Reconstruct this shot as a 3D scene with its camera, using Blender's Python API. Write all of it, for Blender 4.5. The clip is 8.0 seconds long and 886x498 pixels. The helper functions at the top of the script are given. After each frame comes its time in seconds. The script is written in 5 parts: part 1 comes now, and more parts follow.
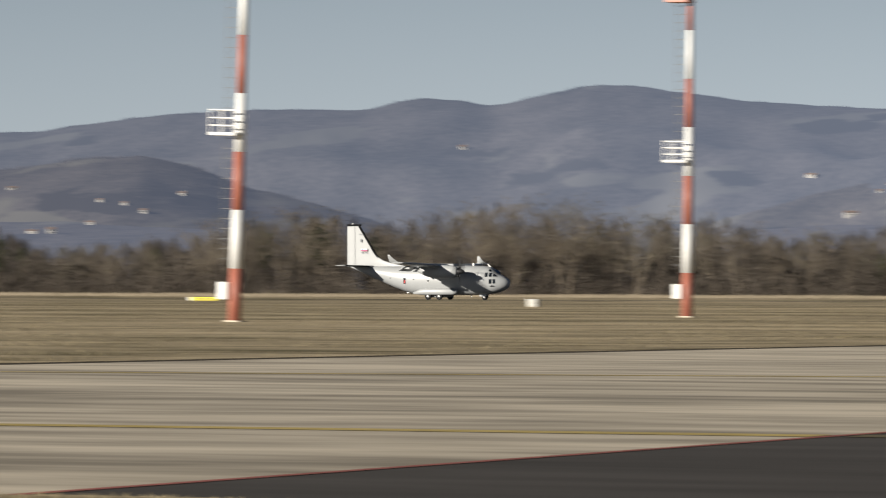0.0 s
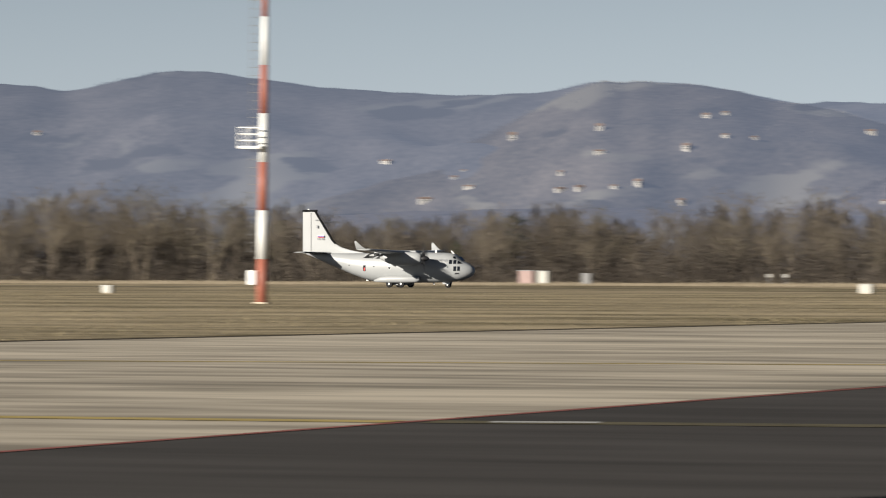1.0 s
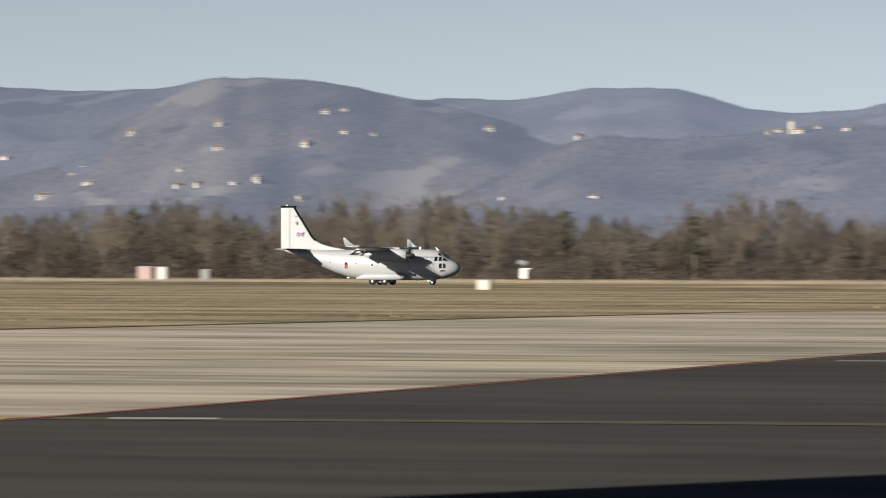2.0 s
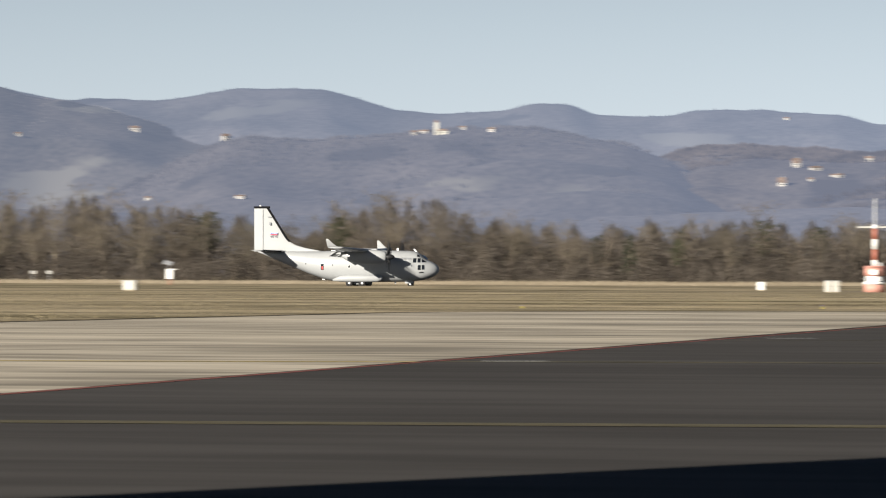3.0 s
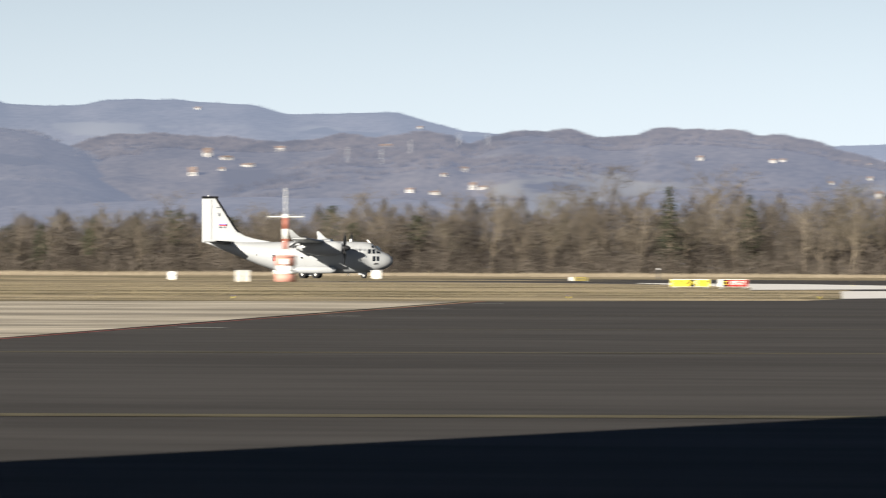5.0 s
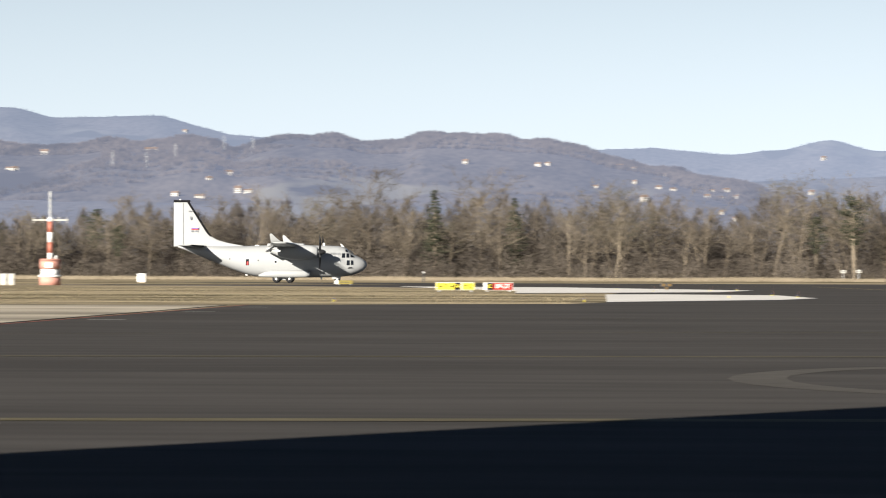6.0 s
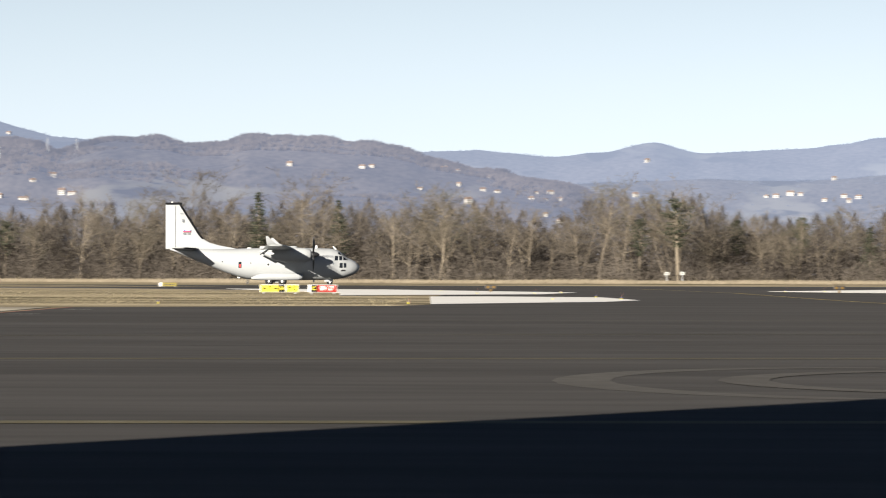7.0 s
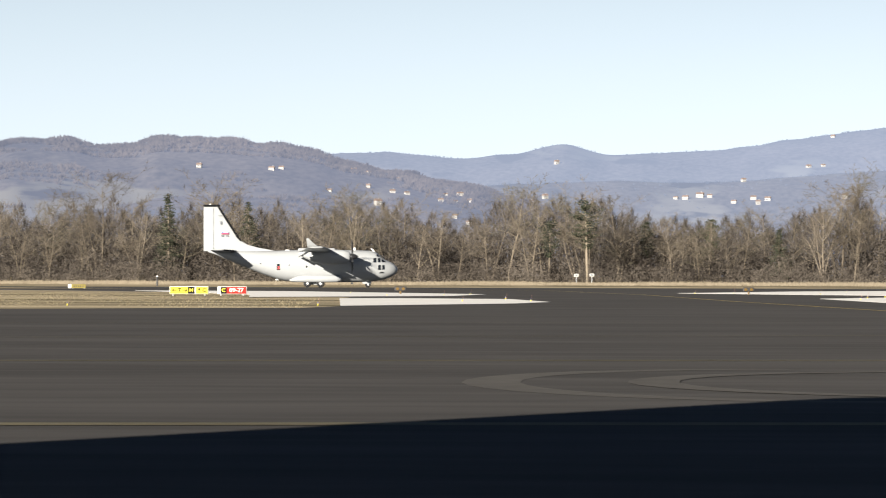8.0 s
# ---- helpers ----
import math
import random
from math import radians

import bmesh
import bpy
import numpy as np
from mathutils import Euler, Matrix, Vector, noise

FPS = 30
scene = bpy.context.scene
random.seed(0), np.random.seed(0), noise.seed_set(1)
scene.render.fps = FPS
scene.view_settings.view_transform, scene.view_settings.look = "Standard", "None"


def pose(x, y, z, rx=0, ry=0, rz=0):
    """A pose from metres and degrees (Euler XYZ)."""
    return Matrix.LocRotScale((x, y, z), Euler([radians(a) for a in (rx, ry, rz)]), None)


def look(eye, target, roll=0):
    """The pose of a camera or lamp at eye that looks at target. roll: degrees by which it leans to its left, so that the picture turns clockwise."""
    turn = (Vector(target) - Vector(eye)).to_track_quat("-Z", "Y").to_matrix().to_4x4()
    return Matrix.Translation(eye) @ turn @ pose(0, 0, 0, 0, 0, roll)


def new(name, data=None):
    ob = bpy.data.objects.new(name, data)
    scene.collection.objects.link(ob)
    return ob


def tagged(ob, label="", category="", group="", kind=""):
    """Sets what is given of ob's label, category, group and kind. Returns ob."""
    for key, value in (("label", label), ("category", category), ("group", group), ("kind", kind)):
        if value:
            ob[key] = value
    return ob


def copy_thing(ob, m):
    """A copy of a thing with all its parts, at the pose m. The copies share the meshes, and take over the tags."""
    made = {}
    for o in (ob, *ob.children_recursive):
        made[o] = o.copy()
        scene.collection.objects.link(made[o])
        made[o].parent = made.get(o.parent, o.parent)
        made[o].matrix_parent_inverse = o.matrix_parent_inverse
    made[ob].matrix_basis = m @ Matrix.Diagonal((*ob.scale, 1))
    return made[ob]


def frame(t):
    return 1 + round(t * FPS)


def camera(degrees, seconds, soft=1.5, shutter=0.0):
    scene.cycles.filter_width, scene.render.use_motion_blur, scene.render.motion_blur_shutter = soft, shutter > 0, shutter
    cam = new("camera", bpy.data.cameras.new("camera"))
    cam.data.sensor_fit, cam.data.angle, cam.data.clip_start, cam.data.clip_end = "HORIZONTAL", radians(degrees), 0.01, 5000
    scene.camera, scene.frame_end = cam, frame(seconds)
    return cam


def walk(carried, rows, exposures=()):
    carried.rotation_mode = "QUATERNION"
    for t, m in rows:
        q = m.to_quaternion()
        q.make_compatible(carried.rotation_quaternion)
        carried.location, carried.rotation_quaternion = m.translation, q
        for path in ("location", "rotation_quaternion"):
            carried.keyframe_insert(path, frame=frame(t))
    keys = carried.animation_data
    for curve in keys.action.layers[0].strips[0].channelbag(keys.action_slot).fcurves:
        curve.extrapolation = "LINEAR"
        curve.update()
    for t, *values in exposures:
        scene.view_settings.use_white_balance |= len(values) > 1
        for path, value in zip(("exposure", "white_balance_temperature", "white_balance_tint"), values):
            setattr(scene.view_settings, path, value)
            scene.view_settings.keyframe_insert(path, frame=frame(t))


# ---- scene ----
# ------------------------------------------------------------------ camera
cam = camera(9.148, 8.0, soft=1.1, shutter=0.6)
EYE = (0.0, 0.0, 1.7)
# seconds, bearing to the right of the runway's normal, tilt, lean (degrees)
PAN = [
    (0.0, -23.100, 0.3812, -0.190), (0.5, -20.827, 0.3169, -0.196), (1.0, -18.702, 0.2526, -0.203),
    (1.5, -16.688, 0.2229, -0.200), (2.0, -14.760, 0.2250, -0.196), (2.5, -12.860, 0.2420, -0.196),
    (2.8, -11.790, 0.2490, -0.196), (3.0, -11.097, 0.2429, -0.198), (3.3, -10.127, 0.1810, -0.190),
    (3.5, -9.540, 0.1290, -0.190), (4.0, -8.203, 0.1186, -0.170), (4.5, -6.641, 0.1269, -0.175),
    (5.0, -5.008, 0.1550, -0.205), (5.2, -4.370, 0.1684, -0.200), (5.7, -3.180, 0.1880, -0.190),
    (6.3, -2.013, 0.2033, -0.184), (6.5, -1.653, 0.2044, -0.182), (7.0, -0.760, 0.2251, -0.171),
    (7.5, -0.166, 0.2350, -0.175), (8.0, 0.175, 0.2456, -0.165)]
EXPOSURES = [(0.0, 0.68), (1.5, 0.80), (3.0, 1.0), (4.5, 1.18), (6.5, 1.30), (8.0, 1.33)]
walk(cam, [(t, pose(*EYE, 90.012 + tilt, lean, -bearing)) for t, bearing, tilt, lean in PAN], EXPOSURES)

# ------------------------------------------------------------------ light
SUN_EL, SUN_AZ = 17.0, 213.0
world = bpy.data.worlds.new("world")
scene.world = world
world.use_nodes = True
wt = world.node_tree
sky = wt.nodes.new("ShaderNodeTexSky")
sky.sky_type, sky.sun_disc = "NISHITA", False
sky.sun_elevation, sky.sun_rotation = radians(SUN_EL), radians(SUN_AZ)
sky.air_density, sky.dust_density, sky.ozone_density = 1.0, 0.15, 3.0
gain = wt.nodes.new("ShaderNodeMix")
gain.data_type, gain.blend_type = "RGBA", "MULTIPLY"
gain.inputs["Factor"].default_value = 1.0
gain.inputs["B"].default_value = (0.48, 0.53, 0.64, 1)
wt.links.new(sky.outputs[0], gain.inputs["A"])
# pale haze all round, low over the horizon
tc = wt.nodes.new("ShaderNodeTexCoord")
sep = wt.nodes.new("ShaderNodeSeparateXYZ")
wt.links.new(tc.outputs["Generated"], sep.inputs[0])
fade = wt.nodes.new("ShaderNodeMapRange")
fade.interpolation_type = "SMOOTHSTEP"
fade.inputs["From Min"].default_value, fade.inputs["From Max"].default_value = -0.01, 0.15
fade.inputs["To Min"].default_value, fade.inputs["To Max"].default_value = 1.0, 0.0
wt.links.new(sep.outputs["Z"], fade.inputs[0])
# it thickens towards the side away from the sun
drift = wt.nodes.new("ShaderNodeMapRange")
drift.inputs["From Min"].default_value, drift.inputs["From Max"].default_value = -0.5, 0.3
drift.inputs["To Min"].default_value, drift.inputs["To Max"].default_value = 11.6, 19.6
wt.links.new(sep.outputs["X"], drift.inputs[0])
amount = wt.nodes.new("ShaderNodeMath")
amount.operation = "MULTIPLY"
wt.links.new(fade.outputs[0], amount.inputs[0])
wt.links.new(drift.outputs[0], amount.inputs[1])
air = wt.nodes.new("ShaderNodeVectorMath")
air.operation = "SCALE"
air.inputs[0].default_value = (0.868, 0.965, 1.095)
wt.links.new(amount.outputs[0], air.inputs["Scale"])
haze = wt.nodes.new("ShaderNodeMix")
haze.data_type, haze.blend_type = "RGBA", "ADD"
haze.inputs["Factor"].default_value = 1.0
wt.links.new(air.outputs["Vector"], haze.inputs["B"])
wt.links.new(gain.outputs["Result"], haze.inputs["A"])
wt.links.new(haze.outputs["Result"], wt.nodes["Background"].inputs[0])
wt.nodes["Background"].inputs[1].default_value = 0.022

sun_dir = Vector((math.sin(radians(SUN_AZ)) * math.cos(radians(SUN_EL)),
                  math.cos(radians(SUN_AZ)) * math.cos(radians(SUN_EL)), math.sin(radians(SUN_EL))))
sun = new("sun", bpy.data.lights.new("sun", "SUN"))
sun.data.energy, sun.data.angle, sun.data.color = 5.0, radians(0.5), (1.0, 0.93, 0.82)
sun.matrix_basis = look(sun_dir * 100, (0, 0, 0))

# ------------------------------------------------------------------ materials


def material(name, color, rough=0.7, metal=0.0, vary=0.25, coarse=0.5, fine=12.0, bump=0.15, tint=None,
             glow=None, strength=0.0, detail_scale=(1, 1, 1), random_tone=0.0, span=0.4):
    """A surface with variation at two scales in object space."""
    m = bpy.data.materials.new(name)
    m.use_nodes = True
    nt = m.node_tree
    b = nt.nodes["Principled BSDF"]
    co = nt.nodes.new("ShaderNodeTexCoord")
    mp = nt.nodes.new("ShaderNodeMapping")
    mp.inputs["Scale"].default_value = detail_scale
    nt.links.new(co.outputs["Object"], mp.inputs[0])
    n1 = nt.nodes.new("ShaderNodeTexNoise")
    n1.inputs["Scale"].default_value, n1.inputs["Detail"].default_value = coarse, 5
    n2 = nt.nodes.new("ShaderNodeTexNoise")
    n2.inputs["Scale"].default_value, n2.inputs["Detail"].default_value = fine, 4
    for n in (n1, n2):
        nt.links.new(mp.outputs[0], n.inputs["Vector"])
    add = nt.nodes.new("ShaderNodeMath")
    add.operation = "ADD"
    nt.links.new(n1.outputs[0], add.inputs[0])
    nt.links.new(n2.outputs[0], add.inputs[1])
    last = add.outputs[0]
    if random_tone:
        info = nt.nodes.new("ShaderNodeObjectInfo")
        mul = nt.nodes.new("ShaderNodeMath")
        mul.operation = "MULTIPLY_ADD"
        nt.links.new(info.outputs["Random"], mul.inputs[0])
        mul.inputs[1].default_value = random_tone
        nt.links.new(last, mul.inputs[2])
        last = mul.outputs[0]
    ramp = nt.nodes.new("ShaderNodeMapRange")
    ramp.inputs["From Min"].default_value, ramp.inputs["From Max"].default_value = 1.0 - span, 1.0 + span + random_tone
    nt.links.new(last, ramp.inputs[0])
    mix = nt.nodes.new("ShaderNodeMix")
    mix.data_type = "RGBA"
    second = tint or color
    mix.inputs["A"].default_value = (*[c * (1 - vary) for c in color], 1)
    mix.inputs["B"].default_value = (*[min(1, c * (1 + vary)) for c in second], 1)
    nt.links.new(ramp.outputs[0], mix.inputs["Factor"])
    nt.links.new(mix.outputs["Result"], b.inputs["Base Color"])
    b.inputs["Roughness"].default_value, b.inputs["Metallic"].default_value = rough, metal
    if rough > 0.75:
        b.inputs["Specular IOR Level"].default_value = 0.12
    if bump:
        bp = nt.nodes.new("ShaderNodeBump")
        bp.inputs["Strength"].default_value, bp.inputs["Distance"].default_value = bump, 0.02
        nt.links.new(n2.outputs[0], bp.inputs["Height"])
        nt.links.new(bp.outputs[0], b.inputs["Normal"])
    if glow:
        b.inputs["Emission Color"].default_value = (*glow, 1)
        b.inputs["Emission Strength"].default_value = strength
    return m


M_GRASS = material("dry_grass", (0.175, 0.146, 0.078), 0.95, vary=0.38, coarse=0.07, fine=0.55, bump=0.3, tint=(0.305, 0.25, 0.165), detail_scale=(0.22, 0.8, 1), span=0.18)
M_VERGE = material("dry_verge", (0.18, 0.15, 0.088), 0.95, vary=0.35, coarse=0.1, fine=1.4, bump=0.3, tint=(0.25, 0.21, 0.135))
M_CONCRETE = material("old_concrete", (0.395, 0.350, 0.278), 0.9, vary=0.42, coarse=0.12, fine=0.7, bump=0.1, detail_scale=(0.26, 0.8, 1), span=0.2)
M_ASPHALT = material("asphalt", (0.070, 0.0658, 0.0625), 0.85, vary=0.17, coarse=0.12, fine=0.8, bump=0.1, detail_scale=(0.22, 0.75, 1), span=0.2)
M_RUNWAY = material("runway_asphalt", (0.048, 0.047, 0.047), 0.85, vary=0.2, coarse=0.1, fine=1.0, bump=0.1)
M_ASPHALT.node_tree.nodes["Principled BSDF"].inputs["Specular IOR Level"].default_value = 0.02
M_SHOULDER = material("pale_shoulder", (0.72, 0.70, 0.66), 0.85, vary=0.12, coarse=0.3, fine=2.0, bump=0.05)
M_YELLOW = material("yellow_marking", (0.108, 0.094, 0.058), 0.8, vary=0.3, coarse=0.5, fine=3.0, bump=0)
M_YELLOW_PALE = material("yellow_marking_on_concrete", (0.40, 0.31, 0.12), 0.8, vary=0.25, coarse=0.5, fine=3.0, bump=0)
M_REDLINE = material("red_marking", (0.27, 0.10, 0.085), 0.8, vary=0.3, coarse=0.5, fine=3.0, bump=0)
M_WHITE_MARK = material("white_marking", (0.42, 0.42, 0.40), 0.8, vary=0.25, coarse=1.0, fine=5.0, bump=0)
M_TYRE_MARK = material("pale_tyre_mark", (0.086, 0.079, 0.070), 0.85, vary=0.2, coarse=0.5, fine=2.0, bump=0)
M_WHITE = material("white_paint", (0.74, 0.74, 0.72), 0.5, vary=0.06, coarse=1.0, fine=8.0, bump=0.02)
M_RED = material("red_oxide_paint", (0.36, 0.125, 0.085), 0.55, vary=0.12, coarse=1.0, fine=8.0, bump=0.02)
M_SALMON = material("faded_red_paint", (0.50, 0.25, 0.20), 0.6, vary=0.1, coarse=1.0, fine=8.0, bump=0.02)
M_STEEL = material("galvanised_steel", (0.42, 0.43, 0.44), 0.45, 0.7, vary=0.1, coarse=2.0, fine=20.0, bump=0.02)
M_LADDER = material("weathered_steel", (0.16, 0.16, 0.16), 0.6, 0.3, vary=0.1, coarse=2.0, fine=20.0, bump=0.02)
M_AMBER = material("amber_lens", (0.13, 0.075, 0.015), 0.3, vary=0.1, bump=0)
M_DARK = material("dark_metal", (0.03, 0.03, 0.032), 0.5, 0.2, vary=0.2, coarse=2.0, fine=20.0, bump=0.02)
M_PLANE = material("light_grey_aircraft_paint", (0.325, 0.335, 0.34), 0.4, vary=0.05, coarse=0.5, fine=6.0, bump=0.01)
M_PLANE_DARK = material("grey_aircraft_paint", (0.30, 0.31, 0.32), 0.45, vary=0.08, coarse=0.5, fine=6.0, bump=0.01)
M_BOOT = material("black_rubber_boot", (0.008, 0.008, 0.009), 0.85, vary=0.2, coarse=2.0, fine=20.0, bump=0.03)
M_GLASS = material("dark_cockpit_glass", (0.012, 0.014, 0.018), 0.08, vary=0.1, coarse=2.0, fine=20.0, bump=0)
M_TYRE = material("tyre_rubber", (0.025, 0.025, 0.026), 0.85, vary=0.2, coarse=3.0, fine=20.0, bump=0.05)
M_BLUE = material("blue_decal", (0.05, 0.09, 0.36), 0.5, vary=0.05, bump=0)
M_REDDECAL = material("red_decal", (0.50, 0.04, 0.04), 0.5, vary=0.05, bump=0)
M_LETTER = material("grey_lettering", (0.16, 0.17, 0.19), 0.5, vary=0.05, bump=0)
M_SIGN_YELLOW = material("sign_yellow", (0.62, 0.53, 0.035), 0.75, vary=0.04, bump=0)
M_SIGN_RED = material("sign_red", (0.27, 0.025, 0.018), 0.8, vary=0.04, bump=0)
M_BARK = material("grey_brown_bark", (0.085, 0.070, 0.054), 0.95, vary=0.35, coarse=0.5, fine=5.0, bump=0.3, tint=(0.22, 0.185, 0.140), random_tone=0.9)
# twig and brush tones greyed to carry the haze before the wood
M_TWIG = material("bare_twigs", (0.070, 0.060, 0.051), 0.95, vary=0.35, coarse=0.3, fine=2.0, bump=0, tint=(0.125, 0.109, 0.091), random_tone=0.9)
M_TWIG_TAN = material("tan_twigs", (0.094, 0.079, 0.062), 0.95, vary=0.3, coarse=0.3, fine=2.0, bump=0, tint=(0.165, 0.140, 0.108), random_tone=0.9)
M_TWIG_OLIVE = material("olive_twigs", (0.074, 0.067, 0.050), 0.95, vary=0.3, coarse=0.3, fine=2.0, bump=0, tint=(0.126, 0.113, 0.084), random_tone=0.9)
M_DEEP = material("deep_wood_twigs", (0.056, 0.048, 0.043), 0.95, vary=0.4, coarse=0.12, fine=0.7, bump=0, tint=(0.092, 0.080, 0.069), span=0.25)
M_BRUSH = material("brown_brushwood", (0.050, 0.042, 0.037), 0.95, vary=0.45, coarse=0.10, fine=0.7, bump=0, tint=(0.098, 0.084, 0.070), span=0.25)
M_STRAW = material("tall_straw", (0.165, 0.138, 0.098), 0.95, vary=0.3, coarse=0.1, fine=0.8, bump=0, tint=(0.225, 0.19, 0.14))
M_NEEDLE = material("conifer_needles", (0.042, 0.049, 0.031), 0.9, vary=0.35, coarse=0.4, fine=3.0, bump=0, random_tone=0.3)
M_IVY = material("evergreen_leaves", (0.056, 0.062, 0.036), 0.8, vary=0.4, coarse=0.4, fine=3.0, bump=0)
# walls and roofs dulled in colour to stand for the haze before them
M_WALL = material("house_render", (0.38, 0.37, 0.36), 0.8, vary=0.1, coarse=0.5, fine=4.0, bump=0, random_tone=0.4)
M_ROOF = material("clay_roof", (0.20, 0.155, 0.14), 0.85, vary=0.25, coarse=0.5, fine=4.0, bump=0.05, random_tone=0.6)
M_WINDOW = material("window_glass", (0.03, 0.035, 0.04), 0.15, vary=0.1, bump=0)
M_HANGAR = material("hangar_cladding", (0.45, 0.46, 0.47), 0.6, 0.2, vary=0.08, coarse=0.2, fine=3.0, bump=0.02)


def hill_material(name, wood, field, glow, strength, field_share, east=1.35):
    """Winter woods and meadows far off; bluish emission paints the haze before them."""
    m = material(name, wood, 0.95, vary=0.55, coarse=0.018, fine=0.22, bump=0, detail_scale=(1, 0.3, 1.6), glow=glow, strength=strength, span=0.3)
    nt = m.node_tree
    b = nt.nodes["Principled BSDF"]
    old = b.inputs["Base Color"].links[0].from_socket
    co = nt.nodes.new("ShaderNodeTexCoord")
    mp = nt.nodes.new("ShaderNodeMapping")
    mp.inputs["Scale"].default_value = (1.0, 0.22, 3.0)
    nt.links.new(co.outputs["Object"], mp.inputs[0])

    def patches(scale, detail, low, high):
        n = nt.nodes.new("ShaderNodeTexNoise")
        n.inputs["Scale"].default_value, n.inputs["Detail"].default_value = scale, detail
        nt.links.new(mp.outputs[0], n.inputs["Vector"])
        r = nt.nodes.new("ShaderNodeMapRange")
        r.inputs["From Min"].default_value, r.inputs["From Max"].default_value = low, high
        nt.links.new(n.outputs[0], r.inputs[0])
        return r.outputs[0]

    # meadows, then dark evergreen stands
    last = old
    for mask, tone in ((patches(0.008, 4, field_share, field_share + 0.04), field), (patches(0.013, 6, 0.60, 0.64), [c * 0.45 for c in wood])):
        mix = nt.nodes.new("ShaderNodeMix")
        mix.data_type = "RGBA"
        nt.links.new(mask, mix.inputs["Factor"])
        nt.links.new(last, mix.inputs["A"])
        mix.inputs["B"].default_value = (*tone, 1)
        last = mix.outputs["Result"]
    # the painted haze emits more strongly towards the east
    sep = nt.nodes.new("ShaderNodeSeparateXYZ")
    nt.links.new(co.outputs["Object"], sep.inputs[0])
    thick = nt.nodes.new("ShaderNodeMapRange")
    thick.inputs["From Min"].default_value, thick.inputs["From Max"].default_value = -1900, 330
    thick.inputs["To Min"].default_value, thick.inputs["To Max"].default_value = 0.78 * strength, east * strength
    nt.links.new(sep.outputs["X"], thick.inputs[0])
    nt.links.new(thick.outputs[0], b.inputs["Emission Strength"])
    nt.links.new(last, b.inputs["Base Color"])
    return m


# third colour of each is the haze it emits, not its own
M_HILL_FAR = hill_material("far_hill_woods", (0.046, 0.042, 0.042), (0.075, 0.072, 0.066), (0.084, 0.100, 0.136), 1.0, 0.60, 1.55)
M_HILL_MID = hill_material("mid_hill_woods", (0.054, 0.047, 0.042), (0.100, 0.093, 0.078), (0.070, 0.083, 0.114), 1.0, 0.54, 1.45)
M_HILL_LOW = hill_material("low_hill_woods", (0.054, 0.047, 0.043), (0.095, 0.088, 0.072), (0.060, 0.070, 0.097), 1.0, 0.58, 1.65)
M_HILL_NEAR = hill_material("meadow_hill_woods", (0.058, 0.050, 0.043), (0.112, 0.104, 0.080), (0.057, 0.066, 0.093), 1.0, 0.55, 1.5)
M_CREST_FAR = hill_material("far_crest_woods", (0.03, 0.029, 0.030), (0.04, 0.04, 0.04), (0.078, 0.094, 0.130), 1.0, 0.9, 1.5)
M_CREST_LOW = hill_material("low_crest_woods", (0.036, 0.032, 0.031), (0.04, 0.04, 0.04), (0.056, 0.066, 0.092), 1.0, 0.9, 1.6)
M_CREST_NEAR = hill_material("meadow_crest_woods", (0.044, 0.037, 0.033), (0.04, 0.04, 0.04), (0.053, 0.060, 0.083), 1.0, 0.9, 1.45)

# ------------------------------------------------------------------ mesh helpers


def link(name, verts, faces, mats, smooth=False, index=None):
    me = bpy.data.meshes.new(name)
    me.from_pydata(verts, [], faces)
    for m in (mats if isinstance(mats, (list, tuple)) else [mats]):
        me.materials.append(m)
    if index is not None:
        me.polygons.foreach_set("material_index", index)
    if smooth:
        me.polygons.foreach_set("use_smooth", [True] * len(me.polygons))
    me.update()
    return new(name, me)


def part(name, bm, mat, parent=None, label="", smooth=False):
    """A bmesh as one mesh object, under a thing or a part."""
    bmesh.ops.recalc_face_normals(bm, faces=bm.faces)
    me = bpy.data.meshes.new(name)
    bm.to_mesh(me)
    bm.free()
    me.materials.append(mat)
    if smooth:
        me.polygons.foreach_set("use_smooth", [True] * len(me.polygons))
    ob = new(name, me)
    ob.parent = parent
    if label:
        ob["label"] = label
    return ob


def box(bm, c, s, bevel=0.0, m=None):
    g = bmesh.ops.create_cube(bm, size=1.0, matrix=(m or Matrix()) @ Matrix.Translation(c) @ Matrix.Diagonal((*s, 1)))
    if bevel:
        edges = list({e for v in g["verts"] for e in v.link_edges})
        bmesh.ops.bevel(bm, geom=edges, offset=bevel, segments=2, affect="EDGES", profile=0.5)
    return bm


def rod(bm, a, b, r0, r1=None, n=8):
    a, b = Vector(a), Vector(b)
    d = b - a
    m = Matrix.Translation((a + b) / 2) @ d.to_track_quat("Z", "Y").to_matrix().to_4x4()
    bmesh.ops.create_cone(bm, cap_ends=True, segments=n, radius1=r0, radius2=r0 if r1 is None else r1, depth=d.length, matrix=m)
    return bm


def loft(rings, cap=True):
    """A skin over rings of equally many points."""
    bm = bmesh.new()
    rows = [[bm.verts.new(p) for p in ring] for ring in rings]
    n = len(rows[0])
    for a, b in zip(rows, rows[1:]):
        for i in range(n):
            bm.faces.new((a[i], a[(i + 1) % n], b[(i + 1) % n], b[i]))
    if cap:
        bm.faces.new(rows[0])
        bm.faces.new(rows[-1])
    return bm


